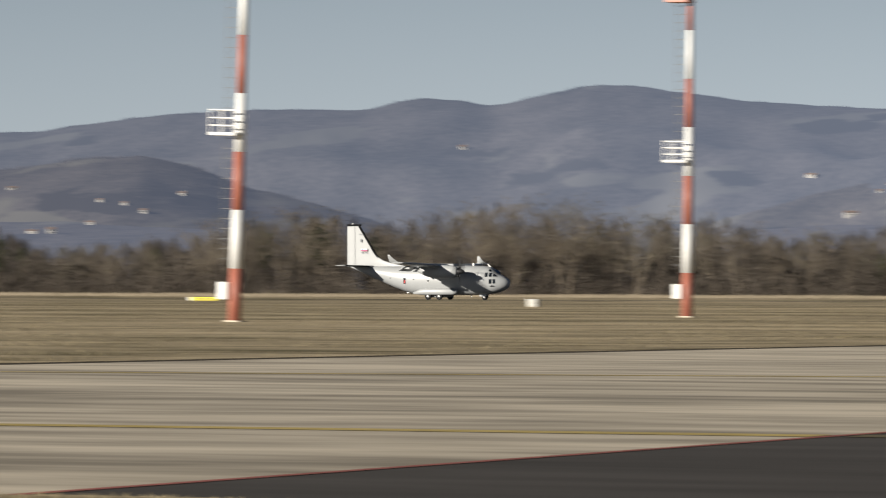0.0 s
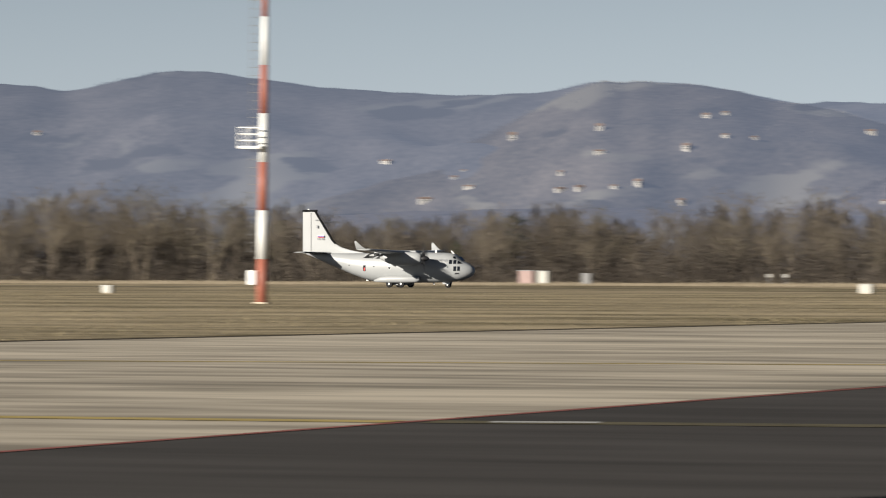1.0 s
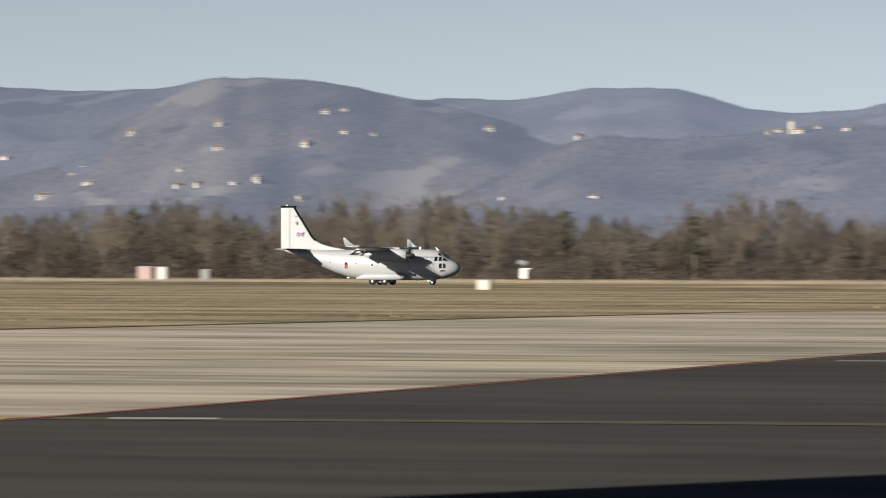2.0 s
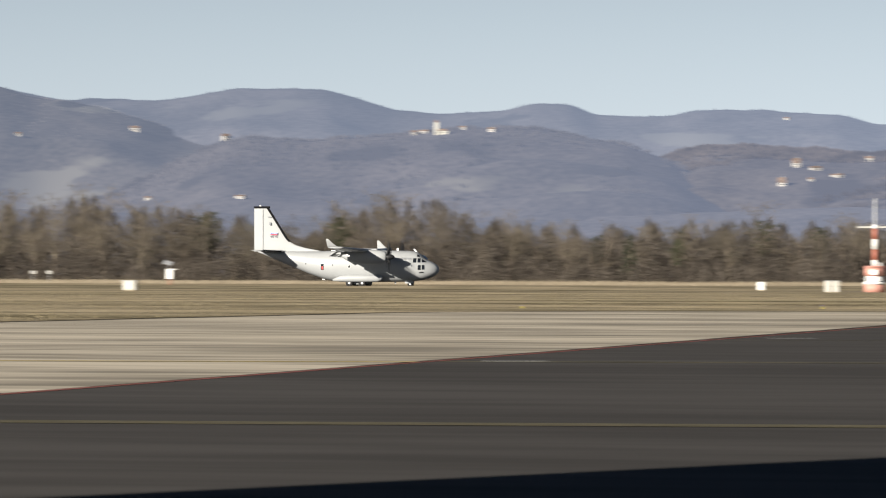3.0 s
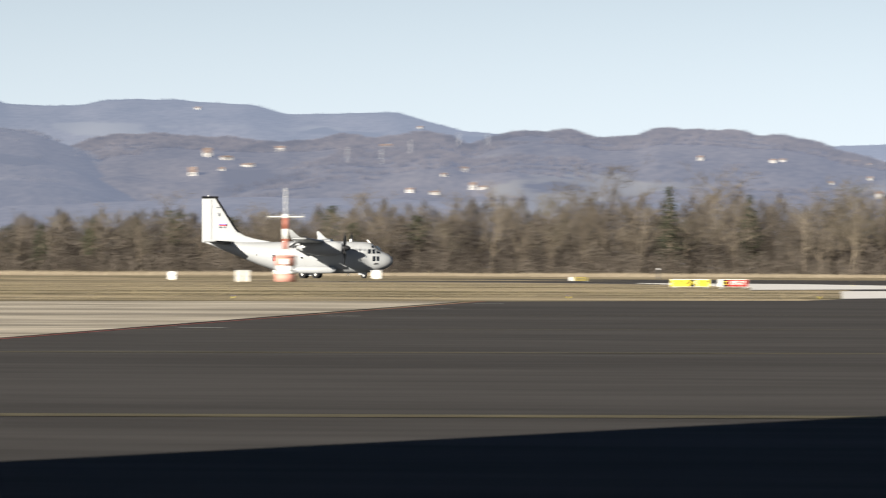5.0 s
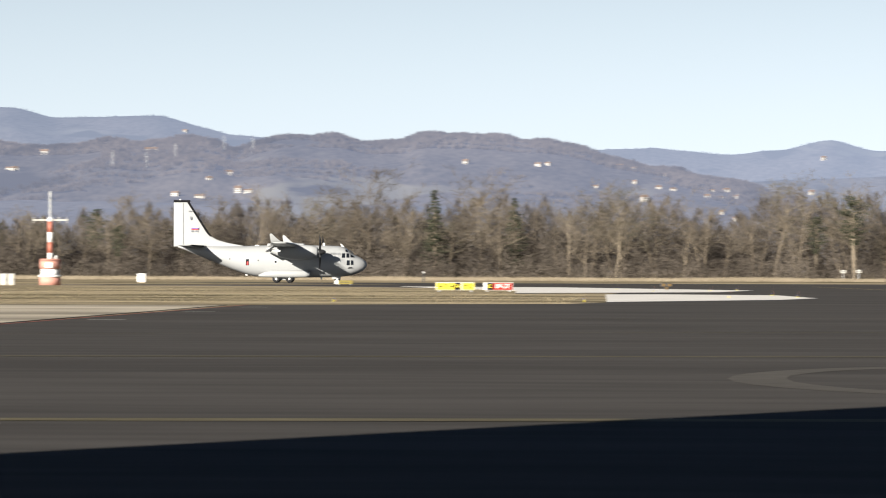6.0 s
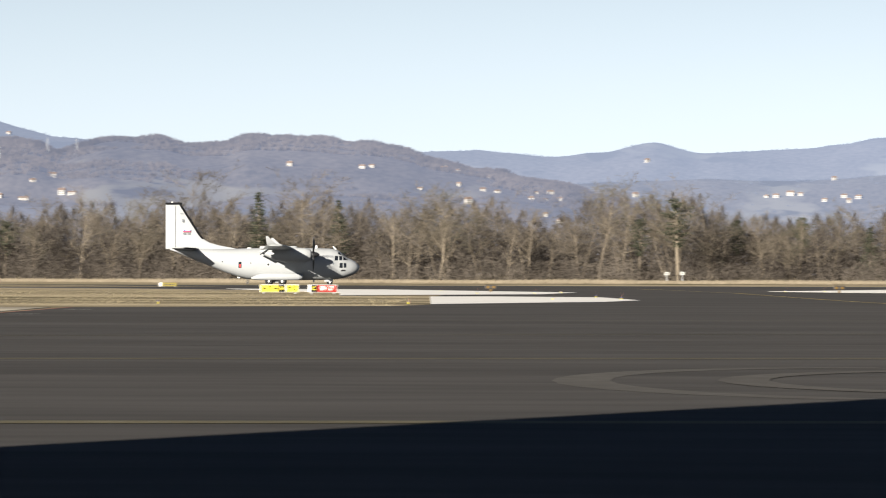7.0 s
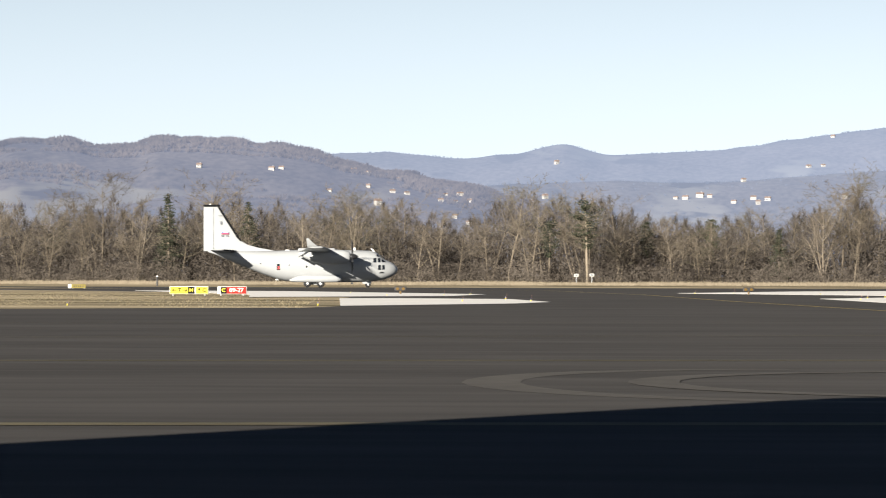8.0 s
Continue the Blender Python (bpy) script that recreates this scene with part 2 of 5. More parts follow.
def sheet(name, outline, mat, z, label, category, thick=0.03):
    """A level slab with the given outline."""
    bm = bmesh.new()
    f = bm.faces.new([bm.verts.new((x, y, z)) for x, y in outline])
    if f.normal.z < 0:
        f.normal_flip()
    g = bmesh.ops.extrude_face_region(bm, geom=[f])
    for v in g["geom"]:
        if isinstance(v, bmesh.types.BMVert):
            v.co.z -= thick
    return tagged(part(name, bm, mat), label, category, kind="structure")


def empty(name, m, label, category, group=""):
    ob = new(name)
    ob.matrix_basis = m
    return tagged(ob, label, category, group)


def smoothstep(v):
    v = min(1, max(0, v))
    return v * v * (3 - 2 * v)


# ------------------------------------------------------------------ ground and pavements


def ground_height(x, y):
    h = 0.42 * smoothstep((y - 668) / 90)
    h += 0.30 * math.exp(-((x + 112) / 42) ** 2 - ((y - 588) / 22) ** 2)
    h += 0.16 * math.exp(-((y - 604) / 11) ** 2) * smoothstep((-35 - x) / 14) * smoothstep((x + 420) / 60)
    return h


def build_ground():
    xs = sorted(set([-4800, -2400, -1200, -700] + list(range(-500, 200, 20)) + [300, 600, 1200, 2400, 4800]))
    ys = sorted(set([-1500, -600, -200, 0, 100, 200, 300, 400, 460] + list(range(480, 570, 10)) + list(range(572, 660, 4)) + list(range(660, 800, 10)) + [830, 900, 1100, 1500, 2200, 3200, 4800]))
    verts = [(x, y, ground_height(x, y)) for y in ys for x in xs]
    n = len(xs)
    faces = [(j * n + i, j * n + i + 1, (j + 1) * n + i + 1, (j + 1) * n + i) for j in range(len(ys) - 1) for i in range(n - 1)]
    tagged(link("ground", verts, faces, M_GRASS, smooth=True), "dry winter grass of a flat airfield", "grass", kind="structure")


build_ground()


def grass_edge():
    """The grass side of the old concrete: straight, then a rounded corner."""
    pts = [(-58.5, 10), (-54.8, 104), (-51.2, 160), (-48.2, 215)]
    for i in range(1, 8):
        a = i / 8 * math.pi / 2
        pts.append((-48.0 + 18 * (1 - math.cos(a)), 226 + 24 * math.sin(a)))
    return pts + [(-21.4, 254.0)]


sheet("pavement_concrete", grass_edge() + [(-20.4, 10)], M_CONCRETE, 0.03, "weathered pale concrete taxiway, streaked and stained", "taxiway")
sheet("pavement_asphalt", [(-20.4, -30), (-20.4, 254), (-14, 262), (-6, 270), (-4.4, 283), (-5.6, 374), (120, 374), (120, -30)],
      M_ASPHALT, 0.034, "dark patched asphalt apron", "apron")
sheet("pavement_taxiway", [(-5.6, 374.1), (-5.0, 420), (-12, 470), (-40, 540), (-120, 600), (-120, 620), (170, 620), (90, 560), (48, 470), (40, 374.1)],
      M_ASPHALT, 0.034, "dark asphalt taxiway leading to the runway", "taxiway")
bm = bmesh.new()
for x, y, z in ((-900, 620, 0.03), (500, 620, 0.03), (500, 645, 0.08), (-900, 645, 0.08), (500, 668, 0.04), (-900, 668, 0.04)):
    bm.verts.new((x, y, z))
bm.verts.ensure_lookup_table()
for q in ((0, 1, 2, 3), (3, 2, 4, 5)):
    bm.faces.new([bm.verts[i] for i in q])
tagged(part("runway", bm, M_RUNWAY), "dark asphalt runway crossing the airfield", "runway", kind="structure")


def stripe(name, pts, width, mat, z, label):
    """A painted line along points on the ground."""
    bm = bmesh.new()
    left, right = [], []
    for i, p in enumerate(pts):
        a, b = Vector(pts[max(0, i - 1)]), Vector(pts[min(len(pts) - 1, i + 1)])
        nrm = (b - a).normalized()
        nrm = Vector((-nrm.y, nrm.x)) * width / 2
        left.append(bm.verts.new((p[0] + nrm.x, p[1] + nrm.y, z)))
        right.append(bm.verts.new((p[0] - nrm.x, p[1] - nrm.y, z)))
    for i in range(len(pts) - 1):
        f = bm.faces.new((left[i], right[i], right[i + 1], left[i + 1]))
    return tagged(part(name, bm, mat), label, "marking", kind="structure")


# dark strip that paints the shade of the grass lip
M_LIP_SHADE = material("lip_shade_brown", (0.05, 0.04, 0.026), 0.95, vary=0.3, coarse=0.5, fine=3.0, bump=0.2)
stripe("lip_shade_strip", grass_edge(), 1.1, M_LIP_SHADE, 0.036, "dark painted shade strip between grass and concrete")
stripe("marking_red", [(-20.4, 20), (-20.4, 254)], 0.17, M_REDLINE, 0.040, "thin faded red line between concrete and asphalt")
stripe("marking_yellow", [(-60, 58.4), (-20.6, 59.2)], 0.9, M_YELLOW_PALE, 0.036, "worn yellow guide line across the concrete")
stripe("marking_yellow", [(-60, 92.5), (-20.6, 102.5)], 0.7, M_YELLOW_PALE, 0.036, "worn yellow guide line across the concrete")
stripe("marking_yellow", [(-20.2, 59.2), (30, 64.5)], 1.1, M_YELLOW, 0.040, "faded yellow guide line on dark asphalt")
stripe("marking_yellow", [(-20.2, 102.8), (60, 117)], 0.8, M_YELLOW, 0.040, "faded yellow guide line on dark asphalt")
stripe("marking_yellow", [(-20.2, 139), (60, 172)], 0.35, M_YELLOW, 0.040, "faded yellow guide line on dark asphalt")
stripe("marking_yellow", [(-20.2, 181), (60, 215)], 0.3, M_YELLOW, 0.040, "faded yellow guide line on dark asphalt")
stripe("marking_yellow", [(22.5, 225), (21.3, 256), (19.1, 342), (17.7, 450), (12, 560), (-30, 636)], 0.22, M_YELLOW_PALE, 0.050, "yellow taxiway centre line curving to the runway")
stripe("marking_white", [(-60, 626), (170, 626)], 0.5, M_WHITE_MARK, 0.075, "white edge line along the runway")
for y0, y1 in ((59.3, 59.6), (103.3, 103.7), (143.6, 144.0), (178, 178.3), (212, 212.4), (238, 238.4)):
    bmd = [(-19.5, y0), (-18.3, y1)]
    stripe("marking_dash", bmd, 0.6, M_WHITE_MARK, 0.044, "short white dash painted beside the red line")

sheet("shoulder", [(-4.4, 285), (-5.8, 372), (-2, 376), (5.6, 366), (7.4, 330), (5.0, 312)], M_SHOULDER, 0.05, "pale painted shoulder at the taxiway's mouth", "shoulder")
sheet("shoulder", [(-27.7, 528), (-12.3, 517), (4.9, 453), (2.0, 417), (-12.4, 388), (-14, 440)], M_SHOULDER, 0.05, "pale painted shoulder at the taxiway's mouth", "shoulder")
sheet("shoulder", [(22.4, 492), (36.2, 549), (49, 578), (70, 600), (64, 470), (37.5, 451), (31, 466)], M_SHOULDER, 0.05, "pale painted shoulder beside the taxiway", "shoulder")
sheet("shoulder", [(27.4, 385), (33.8, 407), (60, 420), (60, 330), (27.7, 333)], M_SHOULDER, 0.05, "pale painted shoulder beside the taxiway", "shoulder")



def ring_mark(cx, cy, rx, ry, a0, a1, width, z):
    pts = [(cx + rx * math.cos(radians(a)), cy + ry * math.sin(radians(a))) for a in range(a0, a1 + 1, 10)]
    stripe("marking_tyre", pts, width, M_TYRE_MARK, z, "pale curved tyre scuff on dark asphalt")


ring_mark(6.4, 85.0, 5.4, 12.5, 90, 270, 0.9, 0.038)
ring_mark(9.6, 85.0, 6.1, 10.5, 90, 270, 0.8, 0.042)

# ------------------------------------------------------------------ hills


def ridge(name, radius, depth, crest, mat, seed, rough, label, falls=False):
    """A hill or a chain of hills; crest: bearing and height in degrees as seen from the apron."""
    if falls:
        crest = [(crest[0][0] - 0.9, -0.1)] + crest + [(crest[-1][0] + 0.9, -0.1)]
    bearings = [c[0] for c in crest]
    heights = [radius * math.tan(radians(c[1])) + 1.7 for c in crest]
    az = np.arange(bearings[0], bearings[-1], 0.05)
    h = np.interp(az, bearings, heights)
    k = np.exp(-np.linspace(-1.6, 1.6, 7) ** 2)
    h = np.convolve(np.pad(h, 3, mode="edge"), k / k.sum(), "valid")
    rows = 34
    verts = []
    for j in range(rows + 4):
        v = j / rows
        for a, top in zip(az, h):
            rr = radius - depth * (1 - v)
            x, y = rr * math.sin(radians(a)), rr * math.cos(radians(a))
            if v <= 1:
                n = noise.fractal(Vector((x * 0.0042, y * 0.0035, seed)), 1.0, 2.0, 3)
                z = top * (0.3 * v + 0.7 * smoothstep(v)) + n * rough * math.sin(math.pi * v) * (1 - v) * max(0, top) * 0.55
                z = min(z, top * (0.35 + 0.65 * v))
                z += noise.noise(Vector((x * 0.05, y * 0.05, seed))) * rough * 1.1 * min(1, 3 * v)
            else:
                z = top * (1 - 2.2 * (v - 1))
            verts.append((x, y, z if j else -8))
    n = len(az)
    faces = [(j * n + i, j * n + i + 1, (j + 1) * n + i + 1, (j + 1) * n + i) for j in range(rows + 3) for i in range(n - 1)]
    tagged(link(name, verts, faces, mat, smooth=True), label, "hills", kind="structure")
    return az, n, rows, verts


FAR = [(-31, 1.5), (-27.3, 1.59), (-26.1, 1.76), (-25.1, 1.83), (-23.9, 1.83), (-23.4, 1.95), (-23.0, 1.94), (-22.6, 1.87), (-21.6, 2.09),
       (-21.1, 2.09), (-20.0, 1.93), (-18.6, 1.85), (-17.7, 1.88), (-17.1, 2.0), (-16.86, 1.97), (-16.6, 2.01), (-16.0, 1.96),
       (-15.0, 1.77), (-14.7, 1.80), (-14.0, 1.78), (-13.2, 1.91), (-12.3, 1.90), (-11.6, 1.69), (-11.1, 1.65), (-10.5, 1.68),
       (-10.2, 1.76), (-9.8, 1.76), (-9.5, 1.64), (-8.8, 1.63), (-8.5, 1.70), (-7.8, 1.70), (-7.0, 1.65), (-6.6, 1.55), (-5.5, 1.58),
       (-4.8, 1.39), (-2.5, 1.15), (-0.4, 1.27), (0.4, 1.19), (1.0, 1.26), (1.44, 1.36), (1.85, 1.23), (3.1, 1.29), (3.8, 1.40),
       (4.75, 1.52), (8, 1.6)]
WEST_HILL = [(-31, 1.0), (-29, 1.1),
    (-27.68, 1.19), (-27.21, 1.25), (-26.75, 1.31), (-26.22, 1.34), (-25.76, 1.25), (-25.41, 1.14), (-25.11, 1.01), (-24.76, 0.94), (-24.41, 0.85),
    (-23.59, 0.62)]
HAMLET_HILL = [
    (-20.39, 0.83), (-19.81, 1.01), (-18.94, 1.21), (-18.35, 1.39), (-17.89, 1.63), (-17.54, 1.83), (-17.19, 1.97), (-17.07, 2.01), (-16.84, 1.98),
    (-16.6, 2.01), (-16.31, 1.97), (-16.02, 1.96), (-15.67, 1.92), (-15.37, 1.82), (-15.08, 1.78), (-14.67, 1.72), (-14.26, 1.61), (-13.8, 1.44),
    (-13.33, 1.36), (-12.76, 1.09), (-12.18, 0.83)]
MANOR_HILL = [
    (-14.8, 0.7), (-14.34, 0.88), (-14.1, 1.0), (-13.75, 1.2), (-13.35, 1.35), (-13.0, 1.4), (-12.59, 1.37), (-12.18, 1.38), (-11.71, 1.42),
    (-11.36, 1.45), (-11.13, 1.49), (-10.6, 1.51), (-10.13, 1.49), (-9.66, 1.42), (-9.2, 1.34), (-8.96, 1.25), (-8.73, 1.16), (-8.49, 1.05),
    (-8.09, 0.81)]
MEADOW_HILL = [
    (-10.6, 1.0), (-9.4, 1.12), (-8.96, 1.16), (-8.75, 1.22), (-8.73, 1.21), (-8.35, 1.31), (-7.88, 1.31), (-7.41, 1.28), (-6.83, 1.24), (-6.5, 1.25),
    (-6.03, 1.31), (-5.68, 1.28), (-5.22, 1.34), (-4.92, 1.31), (-4.75, 1.21), (-4.4, 1.31), (-4.28, 1.36), (-3.93, 1.36), (-3.64, 1.35),
    (-3.47, 1.3), (-3.35, 1.3), (-3.05, 1.3), (-3.01, 1.3), (-2.83, 1.38), (-2.82, 1.38), (-2.31, 1.38), (-1.96, 1.36), (-1.61, 1.33),
    (-1.25, 1.27), (-1.14, 1.25), (-0.9, 1.14), (-0.32, 1.04), (0.03, 0.96), (0.56, 0.88), (0.97, 0.75), (1.44, 0.58)]
VALLEY_HILL = [
    (-0.32, 0.81), (0.27, 0.89), (0.68, 0.92), (1.44, 0.95), (2.02, 0.97), (2.6, 0.95), (3.19, 0.96), (3.77, 1.01), (4.75, 1.08), (8, 1.1)]
FOOT = [(-31, 0.62), (-27, 0.66), (-24, 0.50), (-21, 0.52), (-19, 0.66), (-17, 0.70), (-15, 0.62), (-12, 0.60), (-9, 0.62), (-7, 0.70), (-5, 0.66), (-3, 0.66),
        (-1, 0.6), (0.3, 0.5), (2, 0.52), (5, 0.56), (8, 0.6)]
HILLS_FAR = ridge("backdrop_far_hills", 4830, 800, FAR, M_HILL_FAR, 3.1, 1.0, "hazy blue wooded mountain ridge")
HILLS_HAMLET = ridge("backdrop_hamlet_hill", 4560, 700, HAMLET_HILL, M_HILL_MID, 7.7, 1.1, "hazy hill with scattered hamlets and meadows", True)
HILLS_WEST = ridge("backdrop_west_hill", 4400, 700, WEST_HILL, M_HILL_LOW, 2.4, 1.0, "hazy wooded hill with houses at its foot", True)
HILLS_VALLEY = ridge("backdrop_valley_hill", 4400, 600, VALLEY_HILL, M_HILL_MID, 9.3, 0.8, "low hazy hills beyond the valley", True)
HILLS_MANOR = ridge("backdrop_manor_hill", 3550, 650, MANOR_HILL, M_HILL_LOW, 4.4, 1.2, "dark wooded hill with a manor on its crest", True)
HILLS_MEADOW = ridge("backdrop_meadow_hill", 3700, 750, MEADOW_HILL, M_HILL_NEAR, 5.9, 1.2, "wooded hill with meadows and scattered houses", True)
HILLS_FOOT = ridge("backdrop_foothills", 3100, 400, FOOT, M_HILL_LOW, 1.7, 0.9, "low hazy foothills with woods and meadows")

# ------------------------------------------------------------------ unseen roof for the apron's shade


def apron_shelter():
    """Made-up high open roof for an unseen hangar; only its shade falls into view."""
    th = empty("apron_shelter", Matrix(), "unseen high open steel roof added to shade the apron", "shelter")
    H = 14.0
    off = Vector((-sun_dir.x, -sun_dir.y)).normalized() * H / math.tan(radians(SUN_EL))
    a, b = Vector((-20.0, 19.2)) - off, Vector((6.0, 75.6)) - off
    d = (b - a).normalized()
    nrm = Vector((d.y, -d.x))
    # far wider than the shade needs, to keep sky light off it
    c, e = b + nrm * 74, a + nrm * 74
    bm = bmesh.new()
    top = [bm.verts.new((p.x, p.y, H)) for p in (a, b, c, e)]
    f = bm.faces.new(top)
    g = bmesh.ops.extrude_face_region(bm, geom=[f])
    for v in g["geom"]:
        if isinstance(v, bmesh.types.BMVert):
            v.co.z -= 0.35
    part("roof", bm, M_HANGAR, th)
    for p in (a + nrm * 2, b + nrm * 6 - d * 26, c - d * 27 - nrm, e - nrm):
        post = rod(bmesh.new(), (p.x, p.y, 0), (p.x, p.y, H), 0.2)
        part("post", post, M_STEEL, th)
    # added stub that shapes the bump at the shade's right end
    bm = bmesh.new()
    p = b + nrm * 1.6
    rod(bm, (p.x, p.y, H - 0.1), (p.x + d.x * 1.5, p.y + d.y * 1.5, H + 0.9), 1.3, 1.1, 16)
    part("shade_stub", bm, M_HANGAR, th)


apron_shelter()

# ------------------------------------------------------------------ the aircraft
RUNWAY_Y = 650.0
RUNWAY_Z = 0.08
TRACK = -0.5


def wing_ring(y, x_le, chord, z, thick, n=9, twist=0.0):
    """An aerofoil section at span y; leading edge at x_le, chord towards the tail."""
    up, low = [], []
    for i in range(n):
        u = 0.5 - 0.5 * math.cos(math.pi * i / (n - 1))
        t = thick * 5 * (0.2969 * math.sqrt(u) - 0.126 * u - 0.3516 * u ** 2 + 0.2843 * u ** 3 - 0.1036 * u ** 4)
        up.append((x_le - u * chord, y, z + t * chord * 1.05 - twist * u))
        low.append((x_le - u * chord, y, z - t * chord * 0.85 - twist * u))
    return up + low[-2:0:-1]


def fuselage_ring(x, zb, zt, w, n=28, square=2.35):
    pts = []
    zc, h = (zb + zt) / 2, (zt - zb) / 2
    for i in range(n):
        a = 2 * math.pi * i / n
        c, s = math.cos(a), math.sin(a)
        pts.append((x, w * math.copysign(abs(c) ** (2 / square), c), zc + h * math.copysign(abs(s) ** (2 / square), s)))
    return pts


# station: along, belly, crown, half width
STATIONS = [(9.75, 2.0, 2.2, 0.10), (9.62, 1.72, 2.48, 0.42), (9.3, 1.42, 2.78, 0.78), (8.8, 1.17, 3.05, 1.08), (8.2, 0.96, 3.32, 1.32),
            (7.85, 0.88, 3.62, 1.42), (7.4, 0.80, 4.02, 1.50), (7.0, 0.74, 4.24, 1.56), (6.3, 0.68, 4.32, 1.64), (5.0, 0.62, 4.36, 1.68),
            (3.0, 0.60, 4.38, 1.70), (0.0, 0.58, 4.38, 1.70), (-2.3, 0.60, 4.36, 1.70), (-3.4, 0.72, 4.33, 1.68), (-4.45, 0.97, 4.28, 1.62),
            (-6.1, 1.53, 4.25, 1.48), (-7.8, 2.22, 4.25, 1.26), (-9.2, 2.78, 4.25, 1.02), (-10.6, 3.36, 4.25, 0.74), (-11.8, 3.86, 4.25, 0.44),
            (-12.5, 4.1, 4.24, 0.16)]


def side_width(x, z):
    """Half the body's width at a station and height."""
    st = STATIONS
    for a, b in zip(st, st[1:]):
        if a[0] >= x >= b[0]:
            k = (a[0] - x) / (a[0] - b[0])
            zb, zt, w = (a[i] + (b[i] - a[i]) * k for i in (1, 2, 3))
            s = min(0.999, abs((z - (zb + zt) / 2) / ((zt - zb) / 2)))
            return w * (1 - s ** 2.35) ** (1 / 2.35)
    return 0.0


def side_patch(corners, out=0.012, side=-1, nx=3, nz=3):
    """A thin patch that follows the body's side; corners in (along, height), going round."""
    bm = bmesh.new()
    grid = []
    (x0, z0), (x1, z1), (x2, z2), (x3, z3) = corners
    for j in range(nz + 1):
        v = j / nz
        row = []
        for i in range(nx + 1):
            u = i / nx
            x = (x0 * (1 - u) + x1 * u) * (1 - v) + (x3 * (1 - u) + x2 * u) * v
            z = (z0 * (1 - u) + z1 * u) * (1 - v) + (z3 * (1 - u) + z2 * u) * v
            row.append(bm.verts.new((x, side * (side_width(x, z) + out), z)))
        grid.append(row)
    for j in range(nz):
        for i in range(nx):
            bm.faces.new((grid[j][i], grid[j][i + 1], grid[j + 1][i + 1], grid[j + 1][i]))
    g = bmesh.ops.extrude_face_region(bm, geom=list(bm.faces))
    for v in g["geom"]:
        if isinstance(v, bmesh.types.BMVert):
            v.co.y -= side * 0.03
    return bm


def side_disc(x, z, r, out=0.012, side=-1):
    bm = bmesh.new()
    rod(bm, (x, side * (side_width(x, z) - 0.05), z), (x, side * (side_width(x, z) + out), z), r, r, 16)
    return bm


def wheel(parent, name, x, y, r, w, label):
    """A tyre with its hub, standing on the runway."""
    hub = new(name)
    hub.parent = parent
    hub.location = (x, y, r)
    if label:
        hub["label"] = label
    prof = [(-w / 2, r * 0.62), (-w / 2, r * 0.9), (-w * 0.32, r * 0.985), (0, r), (w * 0.32, r * 0.985), (w / 2, r * 0.9), (w / 2, r * 0.62)]
    n = 28
    rings = [[(pr * math.cos(2 * math.pi * i / n), py, pr * math.sin(2 * math.pi * i / n)) for i in range(n)] for py, pr in prof]
    part("tyre", loft(rings), M_TYRE, hub, "black rubber tyre", True)
    bm = bmesh.new()
    rod(bm, (0, -w * 0.42, 0), (0, w * 0.42, 0), r * 0.6, r * 0.6, 20)
    rod(bm, (0, -w * 0.56, 0), (0, w * 0.56, 0), r * 0.28, r * 0.28, 12)
    for k in range(8):
        a = k * math.pi / 4
        rod(bm, (r * 0.45 * math.cos(a), -w * 0.5, r * 0.45 * math.sin(a)), (r * 0.45 * math.cos(a), w * 0.5, r * 0.45 * math.sin(a)), r * 0.06, r * 0.06, 6)
    part("rim", bm, M_WHITE, hub, "pale metal rim")
    return hub


def propeller(parent, y):
    hub = new("propeller")
    hub.parent = parent
    hub.location = (4.40, y, 3.60)
    hub["label"] = "six-bladed dark propeller"
    prof = [(0.72, 0.03), (0.62, 0.14), (0.45, 0.25), (0.2, 0.33), (-0.1, 0.37), (-0.28, 0.37)]
    n = 20
    part("spinner", loft([[(px, pr * math.cos(2 * math.pi * i / n), pr * math.sin(2 * math.pi * i / n)) for i in range(n)] for px, pr in prof]),
         M_DARK, hub, "black pointed spinner", True)
    first = None
    for k in range(6):
        rings = []
        for r, chord, tw, off in ((0.3, 0.16, 60, 0), (0.6, 0.26, 52, 0.01), (1.0, 0.34, 40, 0.03), (1.45, 0.34, 30, 0.02), (1.85, 0.26, 24, -0.06), (2.06, 0.10, 22, -0.16)):
            c, s = math.cos(radians(tw)), math.sin(radians(tw))
            ring = []
            for u, t in ((-0.5, 0), (-0.2, 0.05), (0.2, 0.05), (0.5, 0), (0.2, -0.03), (-0.2, -0.03)):
                a, b = u * chord + off, t * chord
                ring.append((a * s + b * c, a * c - b * s, r))
            rings.append(ring)
        if first is None:
            blade = first = part("blade", loft(rings), M_DARK, hub, "", True)
        else:
            blade = new("blade", first.data)
            blade.parent = hub
        blade.rotation_euler = (k * math.pi / 3 + 0.05, 0, 0)
    return hub


def text_part(body, parent, loc, size, mat, rot=(90, 0, 0), align="LEFT", name="lettering", stretch=1.0, bold=0.0):
    cu = bpy.data.curves.new(name, "FONT")
    cu.body, cu.size, cu.align_x, cu.align_y, cu.extrude = body, size, align, "CENTER", 0.006
    cu.offset = bold
    tmp = bpy.data.objects.new(name, cu)
    scene.collection.objects.link(tmp)
    me = bpy.data.meshes.new_from_object(tmp.evaluated_get(bpy.context.evaluated_depsgraph_get()))
    bpy.data.objects.remove(tmp)
    me.materials.clear()
    me.materials.append(mat)
    ob = new(name, me)
    ob.parent = parent
    ob.location = loc
    ob.rotation_euler = [radians(r) for r in rot]
    ob.scale = (stretch, 1, 1)
    return ob


